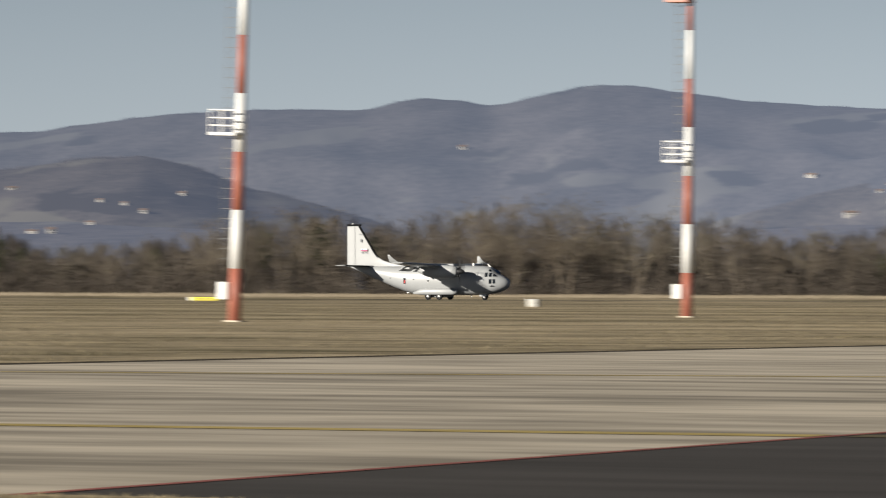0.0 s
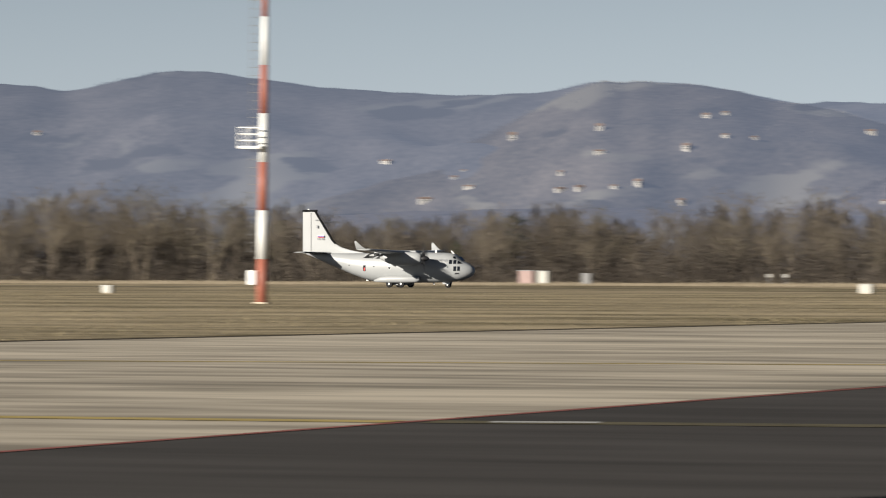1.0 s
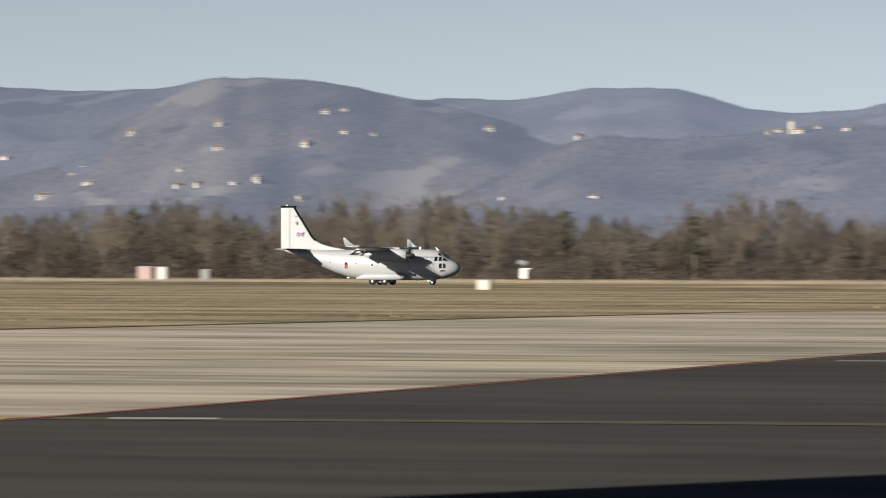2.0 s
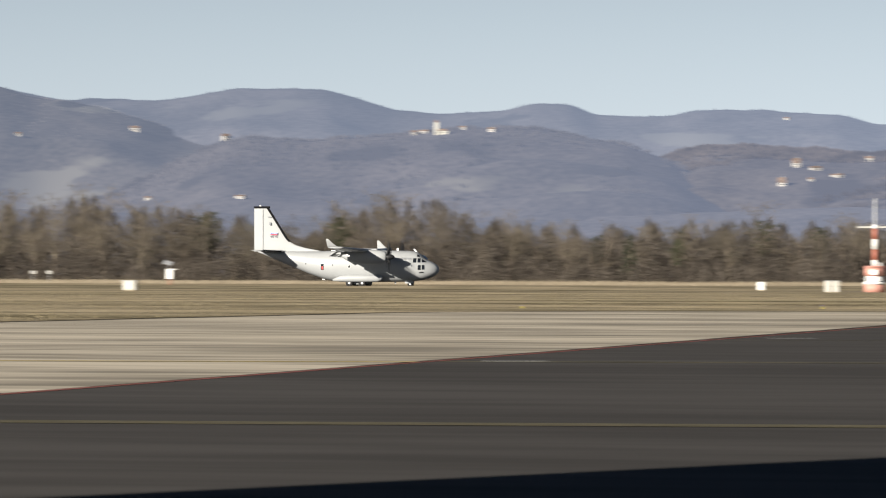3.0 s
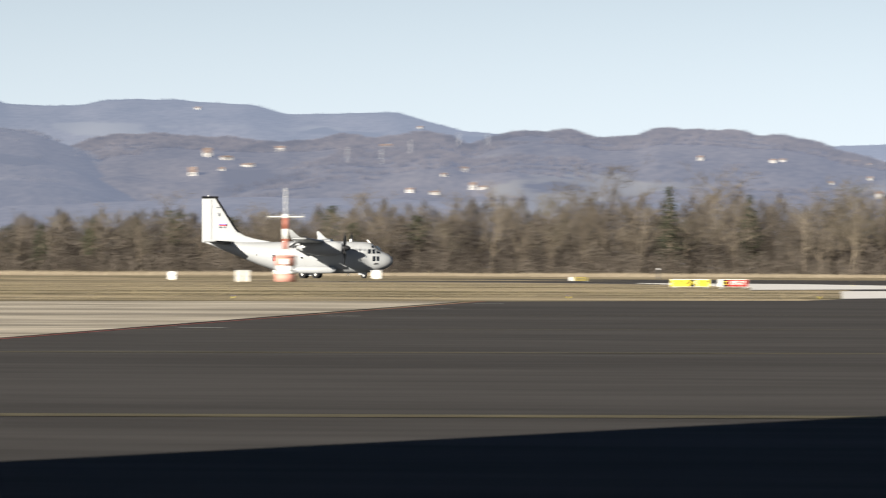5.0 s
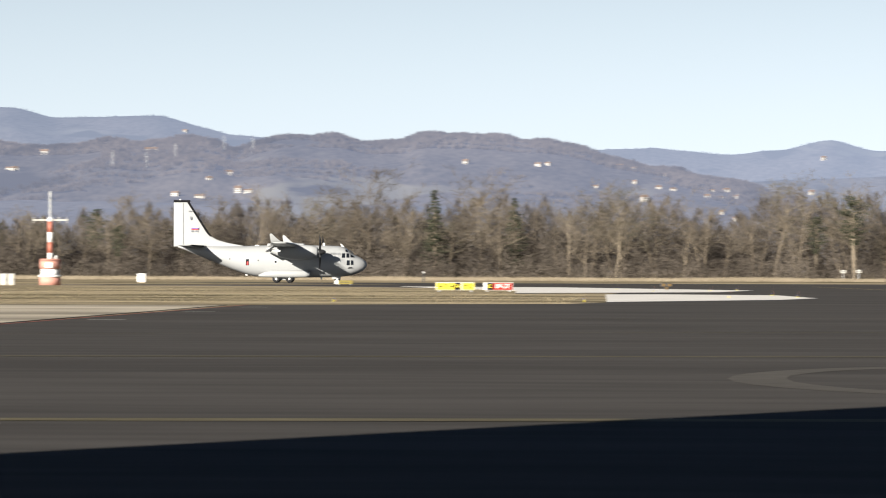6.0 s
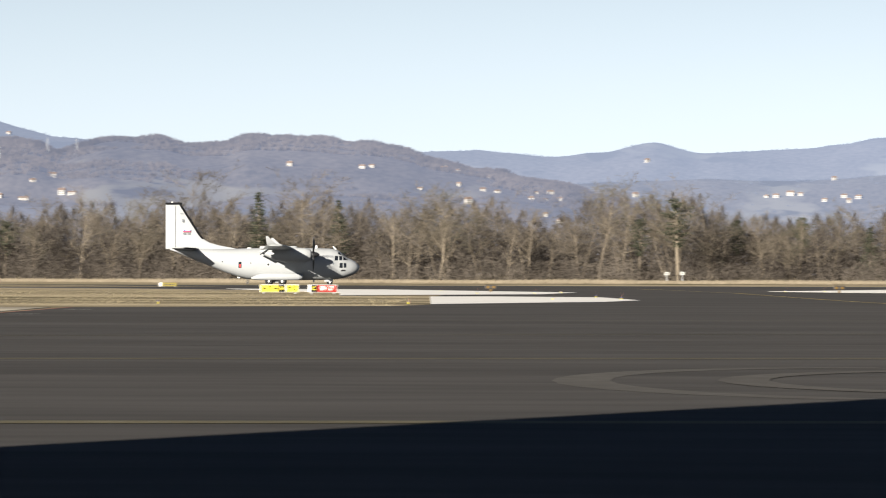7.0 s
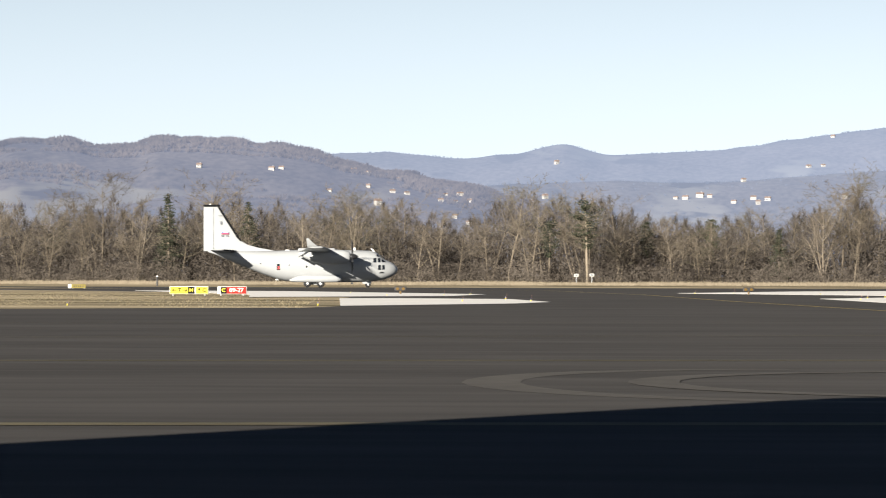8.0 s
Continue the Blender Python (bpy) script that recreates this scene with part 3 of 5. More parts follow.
def aircraft():
    th = empty("transport_aircraft", Matrix(), "pale grey twin-propeller military transport aircraft rolling on the runway", "aircraft")
    body = part("fuselage", loft([fuselage_ring(*s) for s in STATIONS]), M_PLANE, th, "pale grey fuselage with upswept tail", True)

    # fin with its long dorsal fillet
    outline = [(-13.02, 4.22), (-13.05, 9.42), (-12.75, 9.56), (-11.2, 9.46), (-8.9, 5.85), (-8.45, 5.35), (-7.8, 4.98), (-6.6, 4.64), (-4.5, 4.27)]

    def fin_ring(z):
        xs = []
        for (xa, za), (xb, zb) in zip(outline[3:], outline[4:]):
            if za >= z >= zb:
                xs.append(xa + (xb - xa) * (za - z) / (za - zb))
        return xs[0] if xs else -11.2

    rings = []
    for z in (4.2, 4.3, 4.45, 4.64, 4.8, 4.98, 5.35, 5.85, 7.0, 8.2, 9.3, 9.45, 9.55):
        le = fin_ring(max(4.28, min(9.45, z)))
        te = -13.02 if z < 9.4 else -12.95
        c = le - te
        th_ = 0.36 * (1 - 0.45 * (z - 4.2) / 5.3) / c * (0.55 if z > 9.5 else 1)
        ring = wing_ring(0, le, c, 0, th_ / 2.2)
        rings.append([(x, zz, z) for x, _, zz in ring])
    fin = part("fin", loft(rings), M_PLANE, th, "tall swept tail fin", True)
    part("rudder_line", box(bmesh.new(), (-11.95, -0.19, 6.9), (0.018, 0.05, 4.9)), M_PLANE_DARK, fin, "thin dark rudder hinge line")
    bm = loft([[(fin_ring(z) + dx, y, z) for dx, y in ((0.03, 0), (-0.02, 0.10), (-0.26, 0.15), (-0.26, -0.15), (-0.02, -0.10))] for z in (5.4, 5.85, 7.0, 8.2, 9.42)])
    part("deicing_boot", bm, M_BOOT, fin, "black rubber leading edge")
    part("fin_cap", box(bmesh.new(), (-12.05, 0, 9.55), (1.95, 0.34, 0.24), 0.04), M_BOOT, fin, "black tip cap")
    part("beacon", box(bmesh.new(), (-12.25, 0, 9.70), (0.2, 0.1, 0.14), 0.03), M_WHITE, fin, "small white beacon")
    yf = -0.205
    for i, m in enumerate((M_WHITE, M_BLUE, M_REDDECAL)):
        part("flag_stripe", box(bmesh.new(), (-10.52, yf, 6.46 - 0.105 * i), (0.86, 0.02, 0.10)), m, fin)
    part("flag_shield", box(bmesh.new(), (-10.78, yf - 0.012, 6.42), (0.12, 0.02, 0.14)), M_BLUE, fin, "small blue shield")
    for i, w in enumerate((0.12, 0.12, 0.06, 0.12, 0.08)):
        part("registration_bar", box(bmesh.new(), (-10.92 + 0.185 * i, yf, 6.03), (w, 0.02, 0.17 if i != 2 else 0.05)), M_LETTER, fin)
    part("emblem", box(bmesh.new(), (-11.0, yf, 7.56), (0.2, 0.02, 0.36), 0.0), M_LETTER, fin, "small dark emblem")
    part("aerial_mark", box(bmesh.new(), (-11.1, yf + 0.02, 8.38), (0.45, 0.03, 0.06)), M_LETTER, fin)

    # tailplane
    for sgn in (-1, 1):
        bm = loft([wing_ring(sgn * y, le, c, z, 0.10) for y, le, c, z in ((0.0, -9.0, 3.15, 4.22), (1.2, -9.3, 2.8, 4.24), (6.0, -10.45, 1.65, 4.32), (6.2, -10.7, 1.3, 4.33))])
        part("tailplane", bm, M_PLANE, th, "", True)
        bm = loft([[(le + 0.03, sgn * y, z), (le - 0.12, sgn * y, z + 0.09), (le - 0.12, sgn * y, z - 0.08)] for y, le, z in ((1.2, -9.3, 4.24), (6.0, -10.45, 4.32))])
        part("deicing_boot", bm, M_BOOT, th, "black rubber leading edge")

    # wing, flaps, winglets
    for sgn in (-1, 1):
        sec = ((0.0, 1.95, 3.45, 4.30), (4.6, 1.9, 3.4, 4.34), (9.0, 1.6, 2.75, 4.46), (13.6, 1.15, 2.00, 4.60), (14.1, 0.98, 1.75, 4.62))
        wing = part("wing", loft([wing_ring(sgn * y, le, c, z, 0.145) for y, le, c, z in sec]), M_PLANE, th, "long straight high wing", True)
        bm = loft([[(le + 0.035, sgn * y, z), (le - 0.14, sgn * y, z + 0.15 * c / 3.5), (le - 0.14, sgn * y, z - 0.13 * c / 3.5)] for y, le, c, z in sec[1:4]])
        part("deicing_boot", bm, M_PLANE_DARK, wing, "dark leading edge strip")
        rings = []
        for r, x0, c, z in ((0.0, 1.05, 1.85, 4.62), (0.35, 0.30, 1.12, 4.80), (0.7, -0.15, 0.72, 5.15), (1.0, -0.52, 0.40, 5.50), (1.08, -0.68, 0.22, 5.66)):
            rings.append([(x, sgn * (14.0 + 0.45 * r) + (zz - z) * 0.9, z + (zz - z) * 0.2) for x, _, zz in wing_ring(0, x0, c, z, 0.05)])
        part("winglet", loft(rings), M_PLANE, wing, "upturned white wingtip", True)
        for y0, y1, x0, c in ((1.9, 4.4, -0.75, 1.05), (5.6, 9.2, -0.62, 0.95)):
            z = 4.12
            bm = loft([wing_ring(sgn * y, x0 - 0.02 * y, c, z + 0.014 * y, 0.11, twist=0.62) for y in (y0, y1)])
            part("flap", bm, M_PLANE_DARK, wing, "lowered grey flap", True)
        for y in (2.1, 4.3, 5.8, 8.9):
            part("flap_fairing", box(bmesh.new(), (-0.9, sgn * y, 3.98), (1.2, 0.12, 0.24), 0.05), M_PLANE, wing)

    # engine nacelles
    for sgn in (-1, 1):
        y = sgn * 3.9
        rings = []
        for x, w, zb, zt in ((4.18, 0.40, 3.15, 4.05), (4.0, 0.55, 2.92, 4.22), (3.4, 0.66, 2.78, 4.36), (2.4, 0.72, 2.70, 4.42), (1.0, 0.70, 2.70, 4.44), (-0.2, 0.56, 2.95, 4.36), (-1.2, 0.30, 3.45, 4.20), (-1.9, 0.08, 3.85, 4.05)):
            rings.append([(px, y + py, pz) for px, py, pz in fuselage_ring(x, zb, zt, w, 20, 2.2)])
        nac = part("nacelle", loft(rings), M_PLANE, th, "bulky engine nacelle under the wing", True)
        part("air_intake", box(bmesh.new(), (4.19, y, 3.03), (0.10, 0.5, 0.22), 0.04), M_DARK, nac, "dark chin air intake")

    # sponsons and gear
    for sgn in (-1, 1):
        rings = []
        for x, w, zb, zt in ((3.2, 0.06, 0.95, 1.15), (3.05, 0.28, 0.72, 1.36), (2.6, 0.42, 0.60, 1.44), (1.0, 0.5, 0.56, 1.46), (-1.0, 0.5, 0.56, 1.46), (-2.0, 0.36, 0.62, 1.30), (-2.9, 0.10, 0.72, 0.92)):
            rings.append([(px, sgn * 1.72 + py, pz) for px, py, pz in fuselage_ring(x, zb, zt, w, 18, 2.4)])
        sp = part("gear_sponson", loft(rings), M_PLANE, th, "pale landing gear fairing on the belly", True)
        for x in (-0.83, 0.72):
            part("gear_leg", rod(bmesh.new(), (x, sgn * 1.72, 0.45), (x, sgn * 1.72, 0.85), 0.10), M_STEEL, sp)
        part("gear_door", box(bmesh.new(), (-0.05, sgn * 1.42, 0.46), (2.5, 0.04, 0.30), 0.01), M_PLANE, sp)
    part("nose_gear_leg", rod(bmesh.new(), (6.28, 0, 0.34), (6.35, 0, 1.0), 0.09), M_STEEL, th)
    part("nose_gear_door", box(bmesh.new(), (6.15, -0.36, 0.58), (1.0, 0.03, 0.30), 0.01), M_PLANE, th)
    part("nose_gear_door", box(bmesh.new(), (6.15, 0.36, 0.58), (1.0, 0.03, 0.30), 0.01), M_PLANE, th)
    part("taxi_light", rod(bmesh.new(), (6.5, 0, 0.72), (6.6, 0, 0.72), 0.09), M_GLASS, th)

    # cockpit glazing
    panes = [((6.86, 2.93), (7.26, 2.93), (7.26, 3.46), (6.90, 3.46)), ((7.40, 2.95), (7.76, 2.95), (7.70, 3.44), (7.40, 3.46)),
             ((7.88, 2.97), (8.46, 2.98), (8.18, 3.16), (7.86, 3.36)), ((7.42, 2.06), (7.80, 2.06), (7.80, 2.64), (7.46, 2.64)),
             ((7.92, 2.08), (8.25, 2.10), (8.22, 2.62), (7.92, 2.64)), ((7.28, 3.66), (7.60, 3.56), (7.46, 3.86), (7.25, 3.90))]
    for side in (-1, 1):
        for c in panes:
            part("cockpit_pane", side_patch(c, side=side), M_GLASS, body, "dark cockpit window")
        part("crew_door_outline", side_patch(((5.05, 0.95), (5.08, 0.95), (5.08, 2.75), (5.05, 2.75)), 0.008, side), M_PLANE_DARK, body)
        part("drain_scoop", side_patch(((7.55, 1.66), (8.2, 1.70), (8.05, 1.84), (7.7, 1.84)), 0.05, side), M_DARK, body, "small black scoop")
        part("door_window", side_patch(((-4.40, 2.02), (-4.05, 2.02), (-4.05, 2.74), (-4.40, 2.74)), 0.012, side), M_GLASS, body, "dark paratroop door window")
        part("door_handle_mark", side_patch(((-4.30, 2.08), (-4.12, 2.08), (-4.12, 2.45), (-4.30, 2.45)), 0.026, side), M_REDDECAL, body, "red patch inside the window")
        part("cabin_window", side_disc(-0.9, 2.42, 0.15, side=side), M_GLASS, body)
        part("cabin_window", side_disc(-6.3, 2.75, 0.07, side=side), M_GLASS, body)
        part("cabin_window", side_disc(-2.95, 2.60, 0.07, side=side), M_GLASS, body)
        part("roundel", side_disc(-0.9, 2.42, 0.19, 0.006, side=side), M_WHITE, body)
        part("crest", side_patch(((6.62, 2.45), (6.78, 2.45), (6.78, 2.65), (6.62, 2.65)), 0.01, side), M_LETTER, body)
    bm = bmesh.new()
    v = [bm.verts.new(p) for p in ((8.20, -0.62, 3.34), (8.20, 0.62, 3.34), (7.72, 0.60, 3.80), (7.72, -0.60, 3.80))]
    f = bm.faces.new(v)
    g = bmesh.ops.extrude_face_region(bm, geom=[f])
    for q in g["geom"]:
        if isinstance(q, bmesh.types.BMVert):
            q.co += Vector((0.06, 0, 0.05))
    part("windscreen", bm, M_GLASS, body, "dark flat windscreen")

    # roof aerials and bumps
    rings = [[(6.95 - 0.30 * k + dx * (1 - 0.4 * k), dy, 4.22 + 0.36 * k) for dx, dy in ((0.16, 0), (0.05, 0.03), (-0.10, 0), (0.05, -0.03))] for k in (0, 0.6, 1.0)]
    part("blade_aerial", loft(rings), M_WHITE, body, "white swept blade aerial")
    part("aerial_dome", box(bmesh.new(), (4.7, 0.0, 4.50), (0.28, 0.22, 0.36), 0.08), M_WHITE, body)
    part("roof_fairing", box(bmesh.new(), (-3.2, 0.0, 4.36), (0.5, 0.3, 0.10), 0.04), M_WHITE, body)
    part("wing_root_fairing", box(bmesh.new(), (0.25, 0, 4.40), (4.4, 2.3, 0.40), 0.18), M_PLANE, body)
    part("belly_aerial", box(bmesh.new(), (4.4, 0, 0.50), (0.18, 0.03, 0.26), 0.01), M_WHITE, body)
    part("tail_aerial", box(bmesh.new(), (-4.4, 0.0, 0.93), (0.3, 0.03, 0.22), 0.01), M_WHITE, body)
    text_part("REPUBLIKA SLOVENIJA", body, (3.25, -1.60, 3.42), 0.34, M_LETTER, (80, 0, 0))

    turning = []
    for y, x in ((-1.78, -0.83), (-1.78, 0.72), (1.78, -0.83), (1.78, 0.72)):
        turning.append((wheel(th, "main_wheel", x, y, 0.45, 0.34, ""), Vector((x, y, 0.45)), 1.0))
    for y in (-0.2, 0.2):
        turning.append((wheel(th, "nose_wheel", 6.28, y, 0.34, 0.2, ""), Vector((6.28, y, 0.34)), 1.0))
    props = [(propeller(th, -3.9), Vector((4.40, -3.9, 3.60))), (propeller(th, 3.9), Vector((4.40, 3.9, 3.60)))]
    return th, turning, props


plane, plane_wheels, plane_props = aircraft()

# ------------------------------------------------------------------ masts


def mast(x, y, lean, group):
    th = empty("lighting_mast", pose(x, y, 0, 0, lean), "tall red and white banded steel mast standing in grass", "mast", group)
    zs = [0, 2.55, 5.35, 8.12, 10.92, 13.70, 16.48, 19.3]
    for i, (a, b) in enumerate(zip(zs, zs[1:])):
        r = lambda z: 0.31 - 0.008 * z
        part("band", rod(bmesh.new(), (0, 0, a), (0, 0, b), r(a), r(b), 20), M_WHITE if i % 2 else M_RED, th, "white band" if i % 2 else "red band", True)
    part("foundation", box(bmesh.new(), (0, 0, 0.02), (0.8, 0.8, 0.12), 0.03), M_CONCRETE, th)
    part("switch_box", box(bmesh.new(), (-0.50, -0.25, 1.48), (0.46, 0.42, 0.84), 0.03), M_WHITE, th, "white switch box")
    # ladder
    for dx in (-0.86, -0.52):
        part("ladder_rail", rod(bmesh.new(), (dx, 0, 2.9), (dx, 0, 18.2), 0.012, n=6), M_LADDER, th)
    rung = None
    k = 0
    z = 3.0
    while z < 18.2:
        if rung is None:
            rung = part("rung", rod(bmesh.new(), (-0.90, 0, 0), (-0.28, 0, 0), 0.013, n=6), M_LADDER, th)
            rung.location.z = z
        else:
            o = new("rung", rung.data)
            o.parent = th
            o.location.z = z
        z += 0.48
    # work platforms
    for z0, mat in ((8.95, M_WHITE), (18.15, M_SALMON)):
        pf = part("platform", box(bmesh.new(), (-0.62, -0.1, z0), (1.35, 1.3, 0.16), 0.02), mat, th, "steel work platform")
        for dz in (0.40, 0.76, 1.14):
            bm = bmesh.new()
            for a, b in (((-1.27, -0.72), (0.02, -0.72)), ((-1.27, 0.52), (0.02, 0.52)), ((-1.27, -0.72), (-1.27, 0.52))):
                rod(bm, (*a, z0 + dz), (*b, z0 + dz), 0.035, n=6)
            part("rail", bm, mat, pf)
        for px, py in ((-1.27, -0.72), (-1.27, 0.52), (-0.65, -0.72), (0.0, -0.72), (0.0, 0.52)):
            part("post", rod(bmesh.new(), (px, py, z0), (px, py, z0 + 1.14), 0.03, n=6), mat, pf)
    return th


mast(-112.8, 239.1, 1.7, "banded masts")
mast(-111.8, 297.8, 0.5, "banded masts")

# ------------------------------------------------------------------ small airfield things


def cabinet(x, y, w, h, mat, label, name="equipment_cabinet", lid=True):
    th = empty(name, pose(x, y, ground_height(x, y)), label, "cabinet")
    part("plinth", box(bmesh.new(), (0, 0, 0.03), (w * 0.9, w * 0.7, 0.10)), M_CONCRETE, th)
    part("body", box(bmesh.new(), (0, 0, 0.05 + h / 2), (w, w * 0.8, h), 0.03), mat, th)
    part("door", box(bmesh.new(), (0, -w * 0.4 - 0.012, 0.05 + h / 2), (w * 0.86, 0.03, h * 0.86), 0.008), mat, th)
    part("handle", box(bmesh.new(), (w * 0.32, -w * 0.4 - 0.04, 0.05 + h / 2), (0.03, 0.04, 0.14), 0.008), M_DARK, th)
    if lid:
        part("lid", box(bmesh.new(), (0, 0, 0.07 + h), (w * 1.08, w * 0.9, 0.05), 0.015), M_STEEL, th)
    return th


M_CABINET = material("pale_cabinet_paint", (0.44, 0.43, 0.39), 0.5, vary=0.08, coarse=1.0, fine=8.0, bump=0.02)
M_PINK = material("faded_pink_paint", (0.32, 0.22, 0.20), 0.6, vary=0.1, coarse=1.0, fine=8.0, bump=0.02)
cabinet(-178.2, 437.4, 0.85, 0.60, M_CABINET, "small pale equipment cabinet standing in the grass")
cabinet(-131.4, 514.4, 1.25, 0.85, M_CABINET, "pale equipment cabinet standing in the grass")
cabinet(-78.1, 569.6, 0.72, 0.80, M_WHITE, "small white equipment cabinet beside the runway")
cabinet(-59.6, 597.7, 0.85, 0.90, M_WHITE, "small white equipment cabinet beside the runway")
for dx in (-0.35, 0.37):
    cabinet(-67.2 + dx, 541.2 + dx * 0.3, 0.66, 1.05, M_CABINET, "pale twin equipment cabinet beside the banded hut")
cabinet(-238.0, 740.0, 2.0, 1.85, M_PINK, "faded pink utility box at the wood's edge", "utility_box")
cabinet(-235.8, 740.6, 1.5, 1.80, M_CABINET, "grey utility box at the wood's edge", "utility_box")
cabinet(-228.6, 738.0, 1.3, 1.45, M_LADDER, "grey utility box with pale top at the wood's edge", "utility_box")


def solar_post(x, y):
    th = empty("solar_station", pose(x, y, ground_height(x, y)), "white weather box with a tilted solar panel", "instrument")
    part("leg", rod(bmesh.new(), (0, 0, 0), (0, 0, 0.8), 0.09), M_RED, th, "red post")
    part("box", box(bmesh.new(), (0, 0, 1.35), (0.8, 0.6, 1.25), 0.04), M_WHITE, th)
    part("arm", box(bmesh.new(), (0.25, 0, 2.02), (1.3, 0.3, 0.10), 0.02), M_WHITE, th)
    part("mount", rod(bmesh.new(), (-0.1, 0, 1.95), (-0.25, 0, 2.75), 0.05), M_STEEL, th)
    part("panel", box(bmesh.new(), (0, 0, 0), (1.15, 0.9, 0.05), 0.01), M_PLANE_DARK, th, "grey tilted solar panel").matrix_basis = pose(-0.25, 0, 2.85, 30, 14, 0)


solar_post(-174.0, 702.0)


def banded_hut(x, y):
    th = empty("banded_hut", pose(x, y, ground_height(x, y)), "round red and white banded hut carrying a short mast", "hut")
    zs = [(0.0, 0.78, M_SALMON, 1.06), (0.78, 1.02, M_WHITE, 1.13), (1.02, 1.62, M_WHITE, 0.92), (1.62, 2.45, M_SALMON, 1.02)]
    for a, b, m, r in zs:
        part("wall_band", rod(bmesh.new(), (0, 0, a), (0, 0, b), r, r, 24), m, th, "white band" if m is M_WHITE else "faded red band", True)
    part("roof", rod(bmesh.new(), (0, 0, 2.45), (0, 0, 2.62), 1.14, 0.9, 24), M_SALMON, th)
    for dx in (-0.55, 0.0, 0.55):
        part("vent", box(bmesh.new(), (dx, -0.86, 1.32), (0.30, 0.16, 0.42), 0.02), M_STEEL, th)
    part("door", box(bmesh.new(), (0.0, -1.05, 1.98), (0.7, 0.06, 0.5), 0.02), M_WHITE, th)
    for a, b, white in ((2.55, 3.2, True), (3.2, 4.25, False), (4.25, 5.25, True), (5.25, 6.3, False), (6.3, 6.7, True)):
        part("mast_band", rod(bmesh.new(), (0, 0, a), (0, 0, b), 0.25, 0.25, 12), M_WHITE if white else M_RED, th, "white band" if white else "red band", True)
    part("antenna", rod(bmesh.new(), (0, 0, 6.7), (0, 0, 9.3), 0.10, 0.09, 8), M_STEEL, th)
    bm = box(bmesh.new(), (0, 0, 6.45), (3.5, 0.10, 0.13), 0.02)
    part("crossarm", bm, M_CABINET, th)
    for dx in (-1.65, -0.85, 0.85, 1.65):
        part("element", rod(bmesh.new(), (dx, 0, 6.15), (dx, 0, 6.75), 0.03), M_CABINET, th)
    for dz in (7.2, 7.8, 8.4, 9.0):
        part("collar", rod(bmesh.new(), (0, 0, dz), (0, 0, dz + 0.06), 0.17), M_CABINET, th)
    part("lamp", rod(bmesh.new(), (0.6, -0.3, 2.55), (0.6, -0.3, 2.95), 0.12, 0.08), M_WHITE, th)
    return th


banded_hut(-63.55, 546.1)


def sign_face(th, x0, w, z0, h, mat):
    part("face", box(bmesh.new(), (x0 + w / 2, -0.11, z0 + h / 2), (w, 0.03, h), 0.004), mat, th)


def guidance_signs():
    z0, h = 0.12, 0.56
    for x, w, kind in ((-18.70, 2.82, 0), (-15.20, 2.12, 1)):
        th = empty("guidance_sign", pose(x, 404.0, 0.06), "yellow taxiway guidance sign with black arrows and letters" if kind == 0 else
                   "red runway holding sign with white numbers", "airfield sign", "guidance signs")
        part("case", box(bmesh.new(), (w / 2, 0, z0 + h / 2), (w, 0.2, h), 0.03), M_WHITE, th, "white sign case")
        for dx in (0.25, w - 0.25):
            part("leg", rod(bmesh.new(), (dx, 0, 0), (dx, 0, z0), 0.05), M_STEEL, th)
        zc = z0 + h / 2
        if kind == 0:
            sign_face(th, 0.03, 1.30, z0 + 0.03, h - 0.06, M_SIGN_YELLOW)
            sign_face(th, 1.33, 0.50, z0 + 0.03, h - 0.06, M_BOOT)
            sign_face(th, 1.90, 0.88, z0 + 0.03, h - 0.06, M_SIGN_YELLOW)
            items = (("T", 0.72, M_BOOT), ("H", 1.58, M_SIGN_YELLOW), ("C", 2.52, M_BOOT))
            bm = bmesh.new()
            for cx, sx in ((0.36, -1), (1.10, 1)):
                box(bm, (cx, -0.135, zc), (0.30, 0.012, 0.05))
                for s2 in (-1, 1):
                    box(bm, (0, 0, 0), (0.17, 0.012, 0.05), 0, Matrix.Translation((cx + sx * 0.10, -0.135, zc + s2 * 0.055)) @ Matrix.Rotation(radians(45 * s2 * sx), 4, "Y"))
            box(bm, (2.16, -0.135, zc - 0.02), (0.05, 0.012, 0.30))
            for s2 in (-1, 1):
                box(bm, (0, 0, 0), (0.17, 0.012, 0.05), 0, Matrix.Translation((2.16 + s2 * 0.055, -0.135, zc + 0.09)) @ Matrix.Rotation(radians(45 * s2), 4, "Y"))
            part("arrows", bm, M_BOOT, th, "black direction arrows")
        else:
            sign_face(th, 0.20, 0.46, z0 + 0.03, h - 0.06, M_BOOT)
            sign_face(th, 0.66, 1.42, z0 + 0.03, h - 0.06, M_SIGN_RED)
            items = (("C", 0.43, M_SIGN_YELLOW), ("09-27", 1.37, M_WHITE))
        for body, cx, m in items:
            text_part(body, th, (cx, -0.134, zc), 0.36 if len(body) == 1 else 0.42, m, (90, 0, 0), "CENTER", "lettering", 1.05, 0.012 if len(body) == 1 else 0.004)


guidance_signs()


